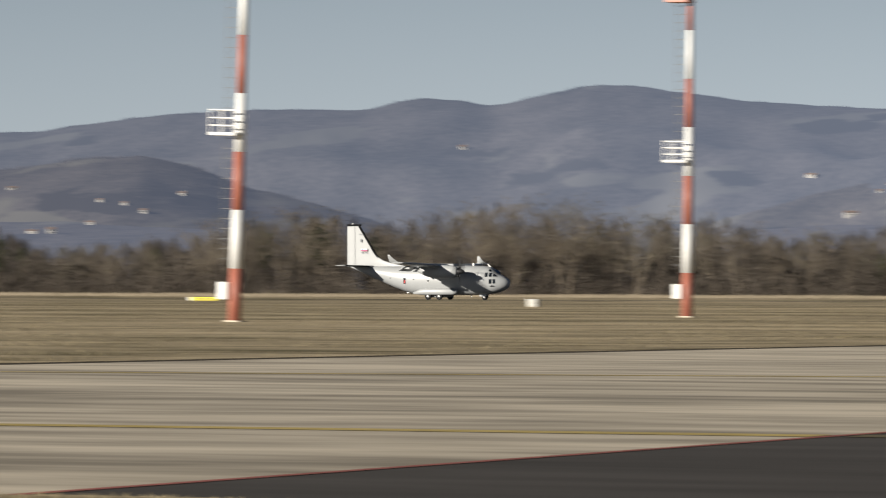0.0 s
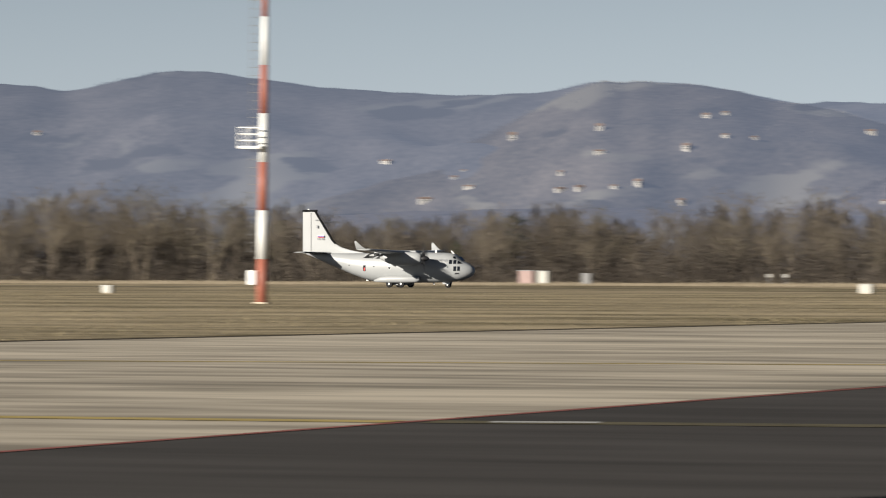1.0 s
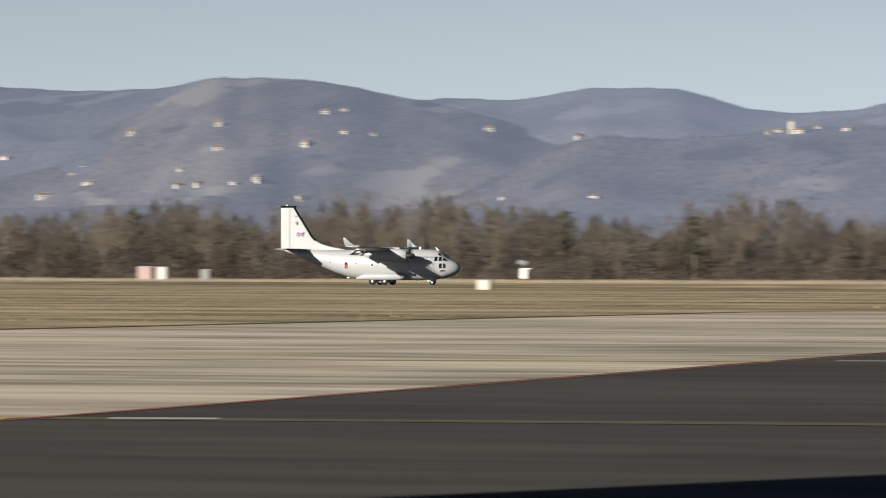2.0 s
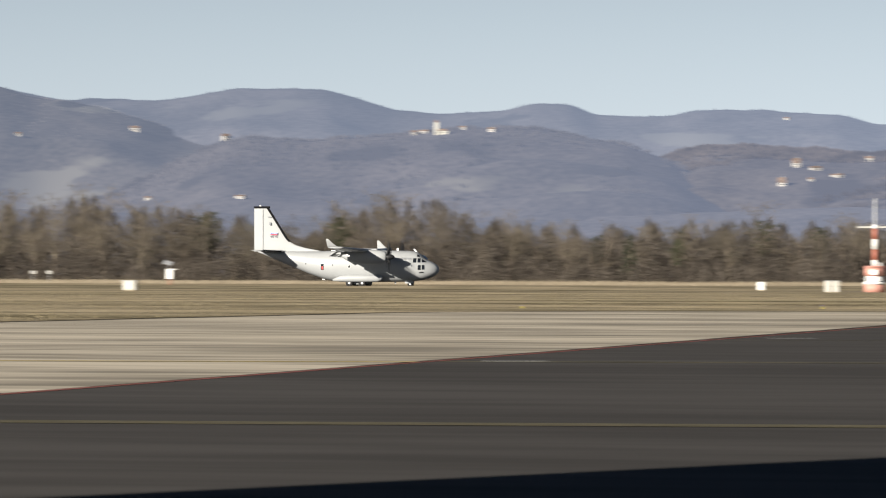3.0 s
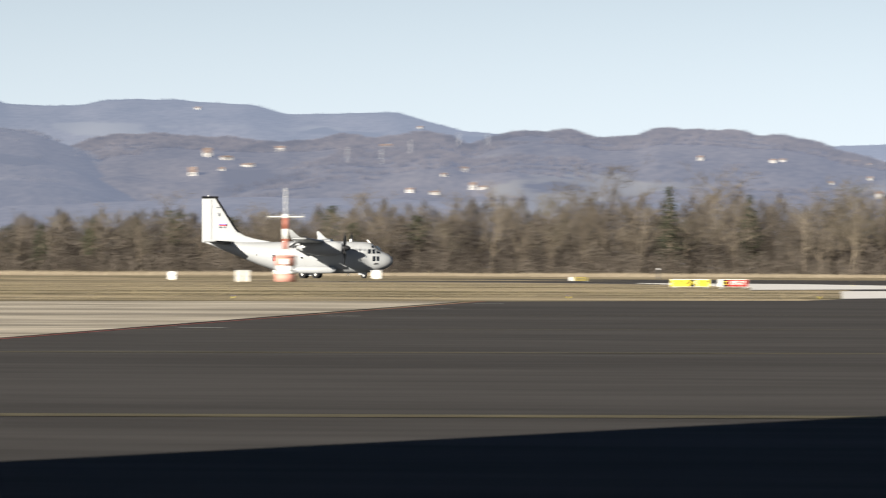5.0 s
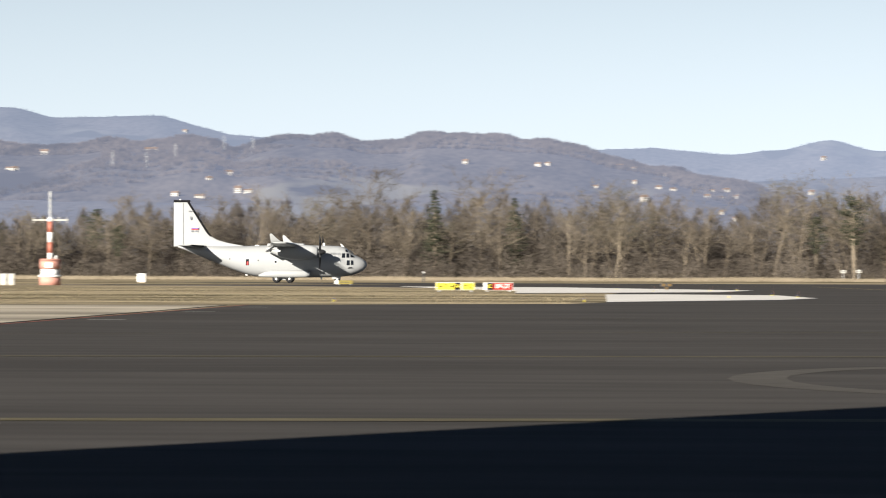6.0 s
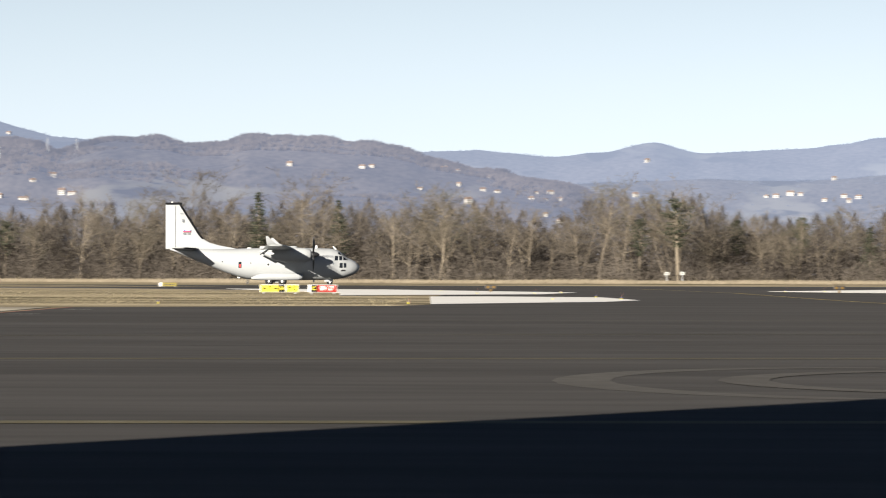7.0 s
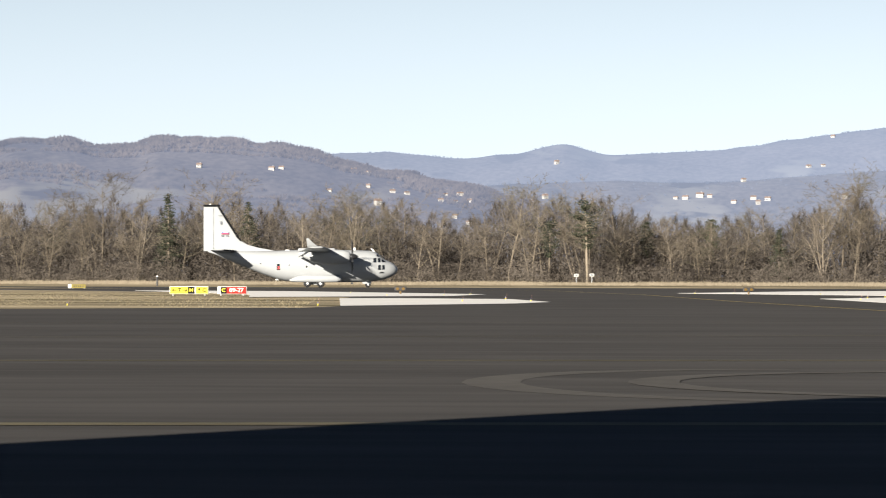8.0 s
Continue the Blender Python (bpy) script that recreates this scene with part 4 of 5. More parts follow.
def low_marker(x, y, w, label, paint):
    th = empty("marker_board", pose(x, y, ground_height(x, y)), label, "airfield sign")
    part("board", box(bmesh.new(), (0, 0, 0.30), (w, 0.12, 0.38), 0.02), paint, th)
    part("end_panel", box(bmesh.new(), (-w / 2 - 0.16, 0, 0.30), (0.30, 0.14, 0.40), 0.02), M_WHITE, th, "white end panel")
    for dx in (-w * 0.4, w * 0.4):
        part("leg", rod(bmesh.new(), (dx, 0, 0), (dx, 0, 0.2), 0.04), M_STEEL, th)
    for i in range(5):
        part("lettering_bar", box(bmesh.new(), (-w * 0.3 + i * w * 0.15, -0.07, 0.30), (w * 0.07, 0.015, 0.16)), M_DARK, th)


M_MARKER = material("weathered_yellow", (0.22, 0.18, 0.05), 0.8, vary=0.15, bump=0)
low_marker(-36.2, 577.0, 1.5, "low dull yellow marker board in the grass by the runway", M_MARKER)
low_marker(-266.0, 556.0, 3.2, "long low yellow marker board in the grass by the runway", M_SIGN_YELLOW)


def edge_light(x, y, group="taxiway edge lights"):
    th = empty("edge_light", pose(x, y, 0.05), "small yellow taxiway edge light on a short stem", "airfield light", group)
    part("base", rod(bmesh.new(), (0, 0, 0), (0, 0, 0.06), 0.08, 0.06, 10), M_SIGN_YELLOW, th)
    part("stem", rod(bmesh.new(), (0, 0, 0.06), (0, 0, 0.18), 0.04, 0.04, 8), M_SIGN_YELLOW, th)
    part("lens", rod(bmesh.new(), (0, 0, 0.18), (0, 0, 0.25), 0.055, 0.04, 10), M_BLUE, th, "blue lens")
    part("whip", rod(bmesh.new(), (0.1, 0, 0), (0.1, 0, 0.7), 0.006, 0.005, 5), M_SALMON, th)
    return th


light0 = edge_light(-18.2, 281.0)
for piece in light0.children:
    piece.scale = (0.55, 0.55, 0.6)
for x, y in ((-5.6, 287.0), (2.2, 335.0), (5.2, 362.0), (6.4, 338.0), (-3.0, 425.0), (1.4, 432.0), (3.6, 448.0), (-6.4, 470.0), (-34.0, 270.0),
             (23.2, 478.0), (27.0, 486.0), (33.5, 470.0), (38.0, 455.0), (29.2, 372.0), (31.5, 395.0), (34.0, 410.0), (-47.5, 262.0), (41.0, 540.0)):
    copy_thing(light0, pose(x, y, 0.05))


def caution_light(x, y):
    th = empty("guard_light", pose(x, y, 0.05), "pair of amber runway guard lights in a dark housing", "airfield light", "runway guard lights")
    part("post", rod(bmesh.new(), (0, 0, 0), (0, 0, 0.25), 0.08), M_AMBER, th)
    part("housing", box(bmesh.new(), (0, 0, 0.42), (0.95, 0.2, 0.36), 0.06), M_DARK, th)
    for dx in (-0.24, 0.24):
        part("lamp", rod(bmesh.new(), (dx, -0.13, 0.42), (dx, -0.09, 0.42), 0.12, 0.14, 14), M_AMBER, th, "amber lens")


caution_light(-2.1, 455.0)
caution_light(26.8, 460.0)


def notice(x, y, h, group="notice boards"):
    th = empty("notice_board", pose(x, y, ground_height(x, y)), "small white notice on a thin post before the wood", "sign", group)
    part("post", rod(bmesh.new(), (0, 0, 0), (0, 0, h), 0.04), M_STEEL, th)
    part("board", box(bmesh.new(), (0, -0.05, h - 0.25), (0.62, 0.04, 0.40), 0.01), M_CABINET, th)
    part("lettering_bar", box(bmesh.new(), (0, -0.08, h - 0.25), (0.3, 0.015, 0.22)), M_LETTER, th)


for x, y, h in ((20.3, 748.0, 1.4), (22.4, 748.0, 1.45), (-201.5, 735.0, 1.6), (-199.2, 735.0, 1.6)):
    notice(x, y, h)


def dark_post(x, y):
    th = empty("marker_post", pose(x, y, ground_height(x, y)), "short dark post with a pale cap by the runway", "post")
    part("shaft", rod(bmesh.new(), (0, 0, 0), (0, 0, 1.15), 0.13, 0.11, 10), M_DARK, th)
    part("cap", rod(bmesh.new(), (0, 0, 1.15), (0, 0, 1.35), 0.11, 0.08, 10), M_WHITE, th)


dark_post(-33.5, 690.0)

# ------------------------------------------------------------------ woodland


def tube(verts, faces, a, b, r0, r1, n):
    d = (b - a)
    if d.length < 1e-4:
        return
    d.normalize()
    u = d.orthogonal().normalized()
    w = d.cross(u)
    k = len(verts)
    for p, r in ((a, r0), (b, r1)):
        for i in range(n):
            t = 2 * math.pi * i / n
            q = p + (u * math.cos(t) + w * math.sin(t)) * r
            verts.append((q.x, q.y, q.z))
    for i in range(n):
        j = (i + 1) % n
        faces.append((k + i, k + j, k + n + j, k + n + i))


def twig(verts, faces, a, b, r):
    """A fine three-cornered sliver from a to b."""
    d = (b - a).normalized()
    k = len(verts)
    u = d.orthogonal().normalized()
    u = (u * math.cos(0.8 * k) + d.cross(u) * math.sin(0.8 * k)) * r
    for q in (a + u, a - u, b):
        verts.append((q.x, q.y, q.z))
    faces.append((k, k + 1, k + 2))


def bare_tree(seed, height, lean=0.05, forks=2, bushy=1.0, twigs=None, spread=1.0):
    """Trunk and limbs in one mesh, the fine bare crown in another."""
    rng = random.Random(seed)
    tv, tf, cv, cf = [], [], [], []

    def jitter(d, s):
        return (d + Vector((rng.gauss(0, s), rng.gauss(0, s), rng.gauss(0, s)))).normalized()

    def branch(p, d, length, r, level, main=True):
        seg = (7, 4, 2, 1)[level]
        sides = (6, 4, 3, 3)[level]
        vs, fs = (tv, tf) if level <= 1 else (cv, cf)
        pts = [p]
        for i in range(seg):
            d2 = jitter(d, (0.05, 0.14, 0.2, 0.25)[level])
            d2.z += (0.02, 0.09, 0.06, 0.02)[level]
            d2.normalize()
            q = p + d2 * length / seg
            f0, f1 = 1 - i / seg * 0.85, 1 - (i + 1) / seg * 0.85
            if level == 3:
                twig(vs, fs, p, q, max(0.010, r))
            else:
                tube(vs, fs, p, q, max(0.013, r * f0), max(0.010, r * f1), sides)
            pts.append(q)
            p, d = q, d2
        if level == 3:
            return
        count = (int(bushy * (17 if main else 8)), int(10 * bushy), 15)[level]
        for k in range(count):
            t = rng.uniform((0.28, 0.2, 0.1)[level], 1.0)
            i = min(seg - 1, int(t * seg))
            base = pts[i].lerp(pts[i + 1], t * seg - i)
            side = Vector((rng.gauss(0, 1), rng.gauss(0, 1), 0))
            side = (side - d * side.dot(d)).normalized()
            up = rng.uniform(0.45, 1.1) / spread if level == 0 else rng.uniform(0.1, 0.9)
            nd = (side + d * up + Vector((0, 0, 0.15))).normalized()
            full = 0.45 + 0.75 * math.sin(math.pi * ((t - 0.28) / 0.72 * 0.85 + 0.12)) if level == 0 else 1.15 - 0.6 * t
            ln = length * ((0.40 * spread ** 0.5, 0.42, 0.42)[level]) * rng.uniform(0.6, 1.15) * full
            branch(base, nd, ln, r * (0.36, 0.40, 0.55)[level] * (1.1 - 0.5 * t), level + 1, main)

    for f in range(forks):
        a = rng.uniform(0, 6.28)
        off = 0.0 if f == 0 else 0.35
        d = Vector((math.cos(a) * (lean + 0.12 * (f > 0)), math.sin(a) * (lean + 0.12 * (f > 0)), 1)).normalized()
        branch(Vector((off * math.cos(a), off * math.sin(a), -0.2)), d, height * (0.92 if f == 0 else rng.uniform(0.6, 0.85)), height * (0.0088 if f == 0 else 0.0066), 0, f == 0)
    th = new("bare_tree")
    tagged(th, "leafless grey-brown woodland tree with fine twigs", "tree", "trees of the wood")
    for name, v, fc, m in (("trunk", tv, tf, M_BARK), ("crown", cv, cf, twigs or M_TWIG)):
        o = link(name, v, fc, m)
        o.parent = th
    return th


def conifer(seed, height, spread, green, pine=False):
    rng = random.Random(seed)
    tv, tf, cv, cf = [], [], [], []
    tube(tv, tf, Vector((0, 0, -0.2)), Vector((0, 0, height * 0.97)), height * 0.014, 0.03, 7)
    z = height * (0.42 if pine else 0.14)
    while z < height * 0.985:
        k = (z / height - 0.14) / 0.86
        r = spread * ((1 - k) ** 0.8 if not pine else max(0.3, math.sin(math.pi * min(1, (z / height - 0.36) * 1.45))) * rng.uniform(0.6, 1.2)) * rng.uniform(0.75, 1.15)
        for i in range(rng.randint(5, 7)):
            a = rng.uniform(0, 6.28)
            d = Vector((math.cos(a), math.sin(a), rng.uniform(-0.35, 0.1) if not pine else rng.uniform(0.0, 0.5)))
            p = Vector((0, 0, z))
            e = p + d * r
            tube(tv, tf, p, e, 0.03, 0.01, 3)
            for t in range(int(14 + 9 * r)):
                c = p.lerp(e, rng.uniform(0.2, 1.05)) + Vector((rng.gauss(0, 0.16), rng.gauss(0, 0.16), rng.gauss(0, 0.10)))
                s = rng.uniform(0.10, 0.22)
                b = len(cv)
                o1 = Vector((rng.gauss(0, 1), rng.gauss(0, 1), rng.gauss(0, 0.5))).normalized() * s
                o2 = Vector((rng.gauss(0, 1), rng.gauss(0, 1), rng.gauss(0, 0.7))).normalized() * s
                for q in (c - o1 * 0.6, c + o1, c + o2 * 0.8 - Vector((0, 0, 0.06))):
                    cv.append((q.x, q.y, q.z))
                cf.append((b, b + 1, b + 2))
        z += rng.uniform(0.32, 0.5)
    th = new("pine_tree" if pine else "fir_tree")
    tagged(th, "dark green pine with a bare lower trunk" if pine else "dark green pointed fir among bare trees", "tree", "trees of the wood")
    for name, v, fc, m in (("trunk", tv, tf, M_BARK), ("crown", cv, cf, green)):
        o = link(name, v, fc, m)
        o.parent = th
    return th


# bearing and the height of the wood's crown there
CROWN_WEST = [(-31, 12.0), (-27.68, 11.4), (-27.33, 7.5), (-26.8, 7.9), (-26.1, 9.1), (-25.75, 9.9), (-25.35, 11.9), (-24.88, 13.5), (-24.53, 13.9), (-23.94, 12.3), (-23.48, 11.6), (-23.01, 13.9),
              (-22.31, 15.1), (-21.9, 14.1), (-21.55, 12.1), (-21.14, 14.1), (-20.79, 12.5), (-20.15, 12.2), (-19.8, 10.2), (-19.39, 9.4), (-19.34, 9.6), (-18.92, 10.2), (-18.82, 10.2), (-18.0, 11.8),
              (-17.18, 12.2), (-16.83, 9.9), (-16.01, 11.9), (-15.72, 13.4), (-15.37, 11.9), (-14.74, 13.1), (-14.67, 13.1), (-14.38, 10.3), (-14.28, 11.5), (-13.79, 11.9), (-13.69, 11.9), (-13.27, 10.4),
              (-13.11, 10.2), (-12.92, 9.9), (-12.76, 9.6), (-12.51, 8.2), (-12.18, 12.5)]
CROWN_EAST = [(-11.12, 12.5), (-10.83, 10.2), (-10.07, 9.0), (-9.54, 8.3), (-8.79, 9.9), (-8.69, 9.9), (-8.34, 8.7), (-8.2, 8.7), (-7.88, 10.4), (-7.64, 9.0), (-6.88, 10.0), (-6.59, 8.2),
              (-6.12, 10.6), (-5.77, 11.8), (-5.25, 10.6), (-4.41, 12.1), (-4.37, 11.8), (-3.79, 11.0), (-3.76, 11.8), (-3.36, 13.9), (-3.26, 13.3), (-3.01, 12.3), (-2.66, 11.8), (-2.19, 13.8),
              (-1.72, 12.9), (-1.25, 10.7), (-1.02, 13.4), (-0.67, 11.9), (-0.32, 12.7), (0.03, 10.6), (0.38, 8.8), (0.73, 12.3), (1.03, 13.5), (1.43, 13.9), (1.84, 12.7), (2.19, 10.6),
              (2.66, 10.0), (3.07, 10.7), (3.65, 11.0), (4.0, 11.9), (4.29, 14.9), (4.75, 14.3), (8, 14.0)]
CROWN = np.array(CROWN_WEST + CROWN_EAST)


def crown_height(x, y):
    return float(np.interp(math.degrees(math.atan2(x, y)), CROWN[:, 0], CROWN[:, 1]))


def woodland():
    kinds = [bare_tree(11 + k, 14.0, 0.04 + 0.03 * (k % 3), 1 + k % 3, 1.0 if k % 3 != 2 else 0.85, (M_TWIG, M_TWIG_TAN, M_TWIG_OLIVE, M_TWIG_TAN)[k % 4],
                       (0.9, 1.3, 1.1, 1.7)[k % 4]) for k in range(10)]
    firs = [conifer(71, 14.0, 2.3, M_NEEDLE), conifer(72, 14.0, 2.8, M_NEEDLE), conifer(73, 14.0, 2.4, M_NEEDLE, True), conifer(74, 14.0, 2.0, M_IVY, True)]
    rng = random.Random(5)
    used = set()

    def put(th, x, y, h):
        m = pose(x, y, ground_height(x, y), rng.uniform(-2, 2), rng.uniform(-2, 2), rng.uniform(0, 360)) @ Matrix.Diagonal((h / 14 * rng.uniform(1.05, 1.45), h / 14 * rng.uniform(1.05, 1.45), h / 14, 1))
        if th in used:
            copy_thing(th, m @ Matrix.Diagonal([1 / k for k in th.scale] + [1]))
        else:
            used.add(th)
            th.matrix_basis = m

    for y0, step, low, high in ((763, 6.2, 0.62, 0.94), (771, 5.2, 0.8, 1.0), (783, 5.6, 0.86, 1.04)):
        x = y0 * math.tan(radians(-28.6))
        while x < y0 * math.tan(radians(5.6)):
            y = y0 + rng.uniform(-3.5, 3.5)
            bearing = math.degrees(math.atan2(x, y))
            h = crown_height(x, y) * rng.uniform(low, high)
            dark = 0.035
            if -10.2 < bearing < -5.8 or -19.0 < bearing < -17.0 or bearing < -25.6:
                dark = 0.20
            if 2.0 < bearing < 3.9:
                dark = 0.26
            if rng.random() < dark:
                put(rng.choice(firs[1:]), x, y, h * rng.uniform(0.8, 0.95))
            else:
                put(rng.choice(kinds), x, y, h)
            x += step * rng.uniform(0.6, 1.4)
    # single trees that stand out
    put(firs[0], 768 * math.tan(radians(-2.66)), 768, 12.6)
    put(firs[2], 760 * math.tan(radians(1.67)), 760, 11.6)
    put(kinds[3], 772 * math.tan(radians(-2.19)), 772, 14.0)
    for b in (-3.35, -1.05, -0.75, 0.85, 1.2, 4.1, 4.45, -7.9, -12.6, -21.9):
        put(rng.choice(kinds), 770 * math.tan(radians(b)), 770, crown_height(770 * math.tan(radians(b)), 770) * 1.06)


woodland()


def brushwood():
    """Thickets of fine twigs along and inside the wood."""
    rng = random.Random(9)
    verts, faces = [], []
    for y0, depth, step, tall, wide, many in ((757, 4, 0.75, 2.6, 0.034, 110), (762, 5, 0.70, 4.6, 0.042, 230), (774, 9, 0.62, 8.6, 0.056, 330)):
        x = y0 * math.tan(radians(-28.6))
        end = y0 * math.tan(radians(5.6))
        while x < end:
            y = y0 + rng.uniform(-0.5, 0.5) * depth
            lump = 0.75 + 0.6 * noise.noise(Vector((x * 0.09, y * 0.11, 2.0))) + 0.25 * noise.noise(Vector((x * 0.5, y * 0.5, 4.0)))
            h = min(max(0.6, tall * lump * rng.uniform(0.6, 1.15)), 0.72 * crown_height(x, y))
            p = Vector((x, y, ground_height(x, y) - 0.1))
            for k in range(3):
                tube(verts, faces, p, p + Vector((rng.gauss(0, 0.13) * h, rng.gauss(0, 0.1) * h, h * rng.uniform(0.5, 0.85))), wide * 0.8, wide * 0.4, 3)
            for k in range(int(many * min(1.3, 0.35 + 0.65 * h / tall))):
                t = rng.random() ** 0.8
                r = 0.30 * h * (0.25 + math.sin(math.pi * min(1.0, 0.1 + 0.85 * t))) * math.sqrt(rng.random()) + 0.15
                a = rng.uniform(0, 6.28)
                q = p + Vector((r * math.cos(a), r * math.sin(a), t * h))
                ln = rng.uniform(0.25, 0.9) * (0.5 + 0.1 * h)
                e = q + Vector((rng.gauss(0, 0.5), rng.gauss(0, 0.5), rng.uniform(0.0, 0.9))) * ln
                twig(verts, faces, q, e, wide * rng.uniform(0.7, 1.4))
            x += step * rng.uniform(0.5, 1.5)
    tagged(link("brushwood", verts, faces, M_BRUSH), "brown leafless thicket along the edge of the wood", "undergrowth", kind="stuff")


brushwood()


def inner_wood():
    """The depth of the wood: stems and twigs too many to count."""
    rng = random.Random(31)
    verts, faces = [], []
    x = 800 * math.tan(radians(-28.6))
    while x < 800 * math.tan(radians(5.6)):
        y = rng.uniform(792, 830)
        h = crown_height(x, y) * rng.uniform(0.66, 0.97)
        z0 = ground_height(x, y)
        tube(verts, faces, Vector((x, y, z0)), Vector((x + rng.gauss(0, 0.5), y, z0 + h * 0.9)), 0.14, 0.03, 4)
        for i in range(760):
            t = 0.06 + 0.94 * rng.random() ** 0.95
            r = 2.9 * math.sin(math.pi * min(1, t * 0.9 + 0.12)) * math.sqrt(rng.random())
            a = rng.uniform(0, 6.28)
            p = Vector((x + r * math.cos(a), y + r * math.sin(a), z0 + t * h))
            e = p + Vector((math.cos(a) * rng.uniform(0.1, 0.7), rng.gauss(0, 0.4), rng.uniform(0.3, 1.3)))
            twig(verts, faces, p, e, rng.uniform(0.030, 0.060) * (1.5 - 0.9 * t))
        x += rng.uniform(0.42, 0.95)
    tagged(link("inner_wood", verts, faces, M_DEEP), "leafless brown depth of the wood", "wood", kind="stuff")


inner_wood()


def grass_tufts():
    """Dry blades along the verges."""
    rng = random.Random(21)
    verts, faces = [], []

    def blade(x, y, z, h):
        k = len(verts)
        a = rng.uniform(0, 3.14)
        w = 0.008 + 0.012 * rng.random()
        lx, ly = rng.gauss(0, 0.35) * h, rng.gauss(0, 0.35) * h
        verts.extend(((x - w * math.cos(a), y - w * math.sin(a), z), (x + w * math.cos(a), y + w * math.sin(a), z), (x + lx, y + ly, z + h)))
        faces.append((k, k + 1, k + 2))

    for i in range(150000):
        y = 104 + 380 * rng.random() ** 0.8
        x = y * math.tan(radians(rng.uniform(-28, -0.6)))
        if y < 262 and x > -58.6 + 0.043 * y - 0.8:
            continue
        if x > -6 - (y - 258) * 0.01 or (y < 275 and x > -30):
            continue
        if x > -13 and y > 384:
            continue
        n = noise.noise(Vector((x * 0.25, y * 0.07, 1.0)))
        if n < rng.uniform(-0.6, 0.1):
            continue
        blade(x, y, ground_height(x, y), (0.035 + 0.07 * max(0, n + 0.2)) * rng.uniform(0.6, 1.3))
    for i in range(9000):
        y = rng.uniform(744, 760)
        x = y * math.tan(radians(rng.uniform(-28.3, 5.4)))
        blade(x, y, ground_height(x, y), rng.uniform(0.15, 0.4))
    tagged(link("grass_tufts", verts, faces, M_VERGE), "dry pale grass blades on the verges", "grass", kind="stuff")


grass_tufts()


def straw_strip():
    """Tall dry grass between the runway and the wood."""
    rng = random.Random(44)
    verts, faces = [], []
    for i in range(60000):
        y = rng.uniform(715, 757)
        x = y * math.tan(radians(rng.uniform(-28.6, 5.6)))
        h = rng.uniform(0.12, 0.42) * (1.0 + 0.6 * noise.noise(Vector((x * 0.06, y * 0.05, 7.0))))
        z = ground_height(x, y)
        w = rng.uniform(0.02, 0.05)
        k = len(verts)
        verts.extend(((x - w, y, z), (x + w, y, z), (x + rng.gauss(0, 0.12), y + rng.gauss(0, 0.12), z + h)))
        faces.append((k, k + 1, k + 2))
    tagged(link("straw_strip", verts, faces, M_STRAW), "pale tall straw before the wood", "grass", kind="stuff")


straw_strip()


def near_patch():
    """A tongue of grass that reaches onto the asphalt close by."""
    rim = [(-31, 44.1), (-27, 43.5), (-25.5, 43.0), (-24.7, 42.5), (-24.1, 41.7), (-23.5, 40.6), (-23.0, 38.0), (-23.0, 30.0), (-31, 30.0)]
    sheet("grass_patch", [(d * math.sin(radians(b)), d * math.cos(radians(b))) for b, d in rim], M_GRASS, 0.062, "tongue of dry grass on the asphalt", "grass")
    rng = random.Random(52)
    verts, faces = [], []
    for i in range(3500):
        b = rng.uniform(-30.5, -23.2)
        d = rng.uniform(36, float(np.interp(b, [r[0] for r in rim[:7]], [r[1] for r in rim[:7]])))
        x, y, w, h, k = d * math.sin(radians(b)), d * math.cos(radians(b)), rng.uniform(0.004, 0.01), rng.uniform(0.01, 0.04), len(verts)
        verts.extend(((x - w, y, 0.06), (x + w, y, 0.06), (x + rng.gauss(0, 0.03), y + rng.gauss(0, 0.03), 0.06 + h)))
        faces.append((k, k + 1, k + 2))
    tagged(link("near_grass", verts, faces, M_GRASS), "short dry blades beside the asphalt", "grass", kind="stuff")


near_patch()

# ------------------------------------------------------------------ hamlets and woods on the hills


def on_hill(bearing, height):
    """The nearest slope that shows at a bearing and a height in degrees; None where only sky is."""
    for az, n, rows, verts in (HILLS_FOOT, HILLS_MANOR, HILLS_MEADOW, HILLS_VALLEY, HILLS_WEST, HILLS_HAMLET, HILLS_FAR):
        i = int(round((bearing - az[0]) / 0.05))
        if not 0 <= i < n:
            continue
        before = None
        for j in range(1, rows + 1):
            p = Vector(verts[j * n + i])
            up = math.degrees(math.atan2(p.z - 1.7, math.hypot(p.x, p.y)))
            if up >= height:
                return p if before is None else before[0].lerp(p, (height - before[1]) / (up - before[1]))
            before = (p, up)
    return None


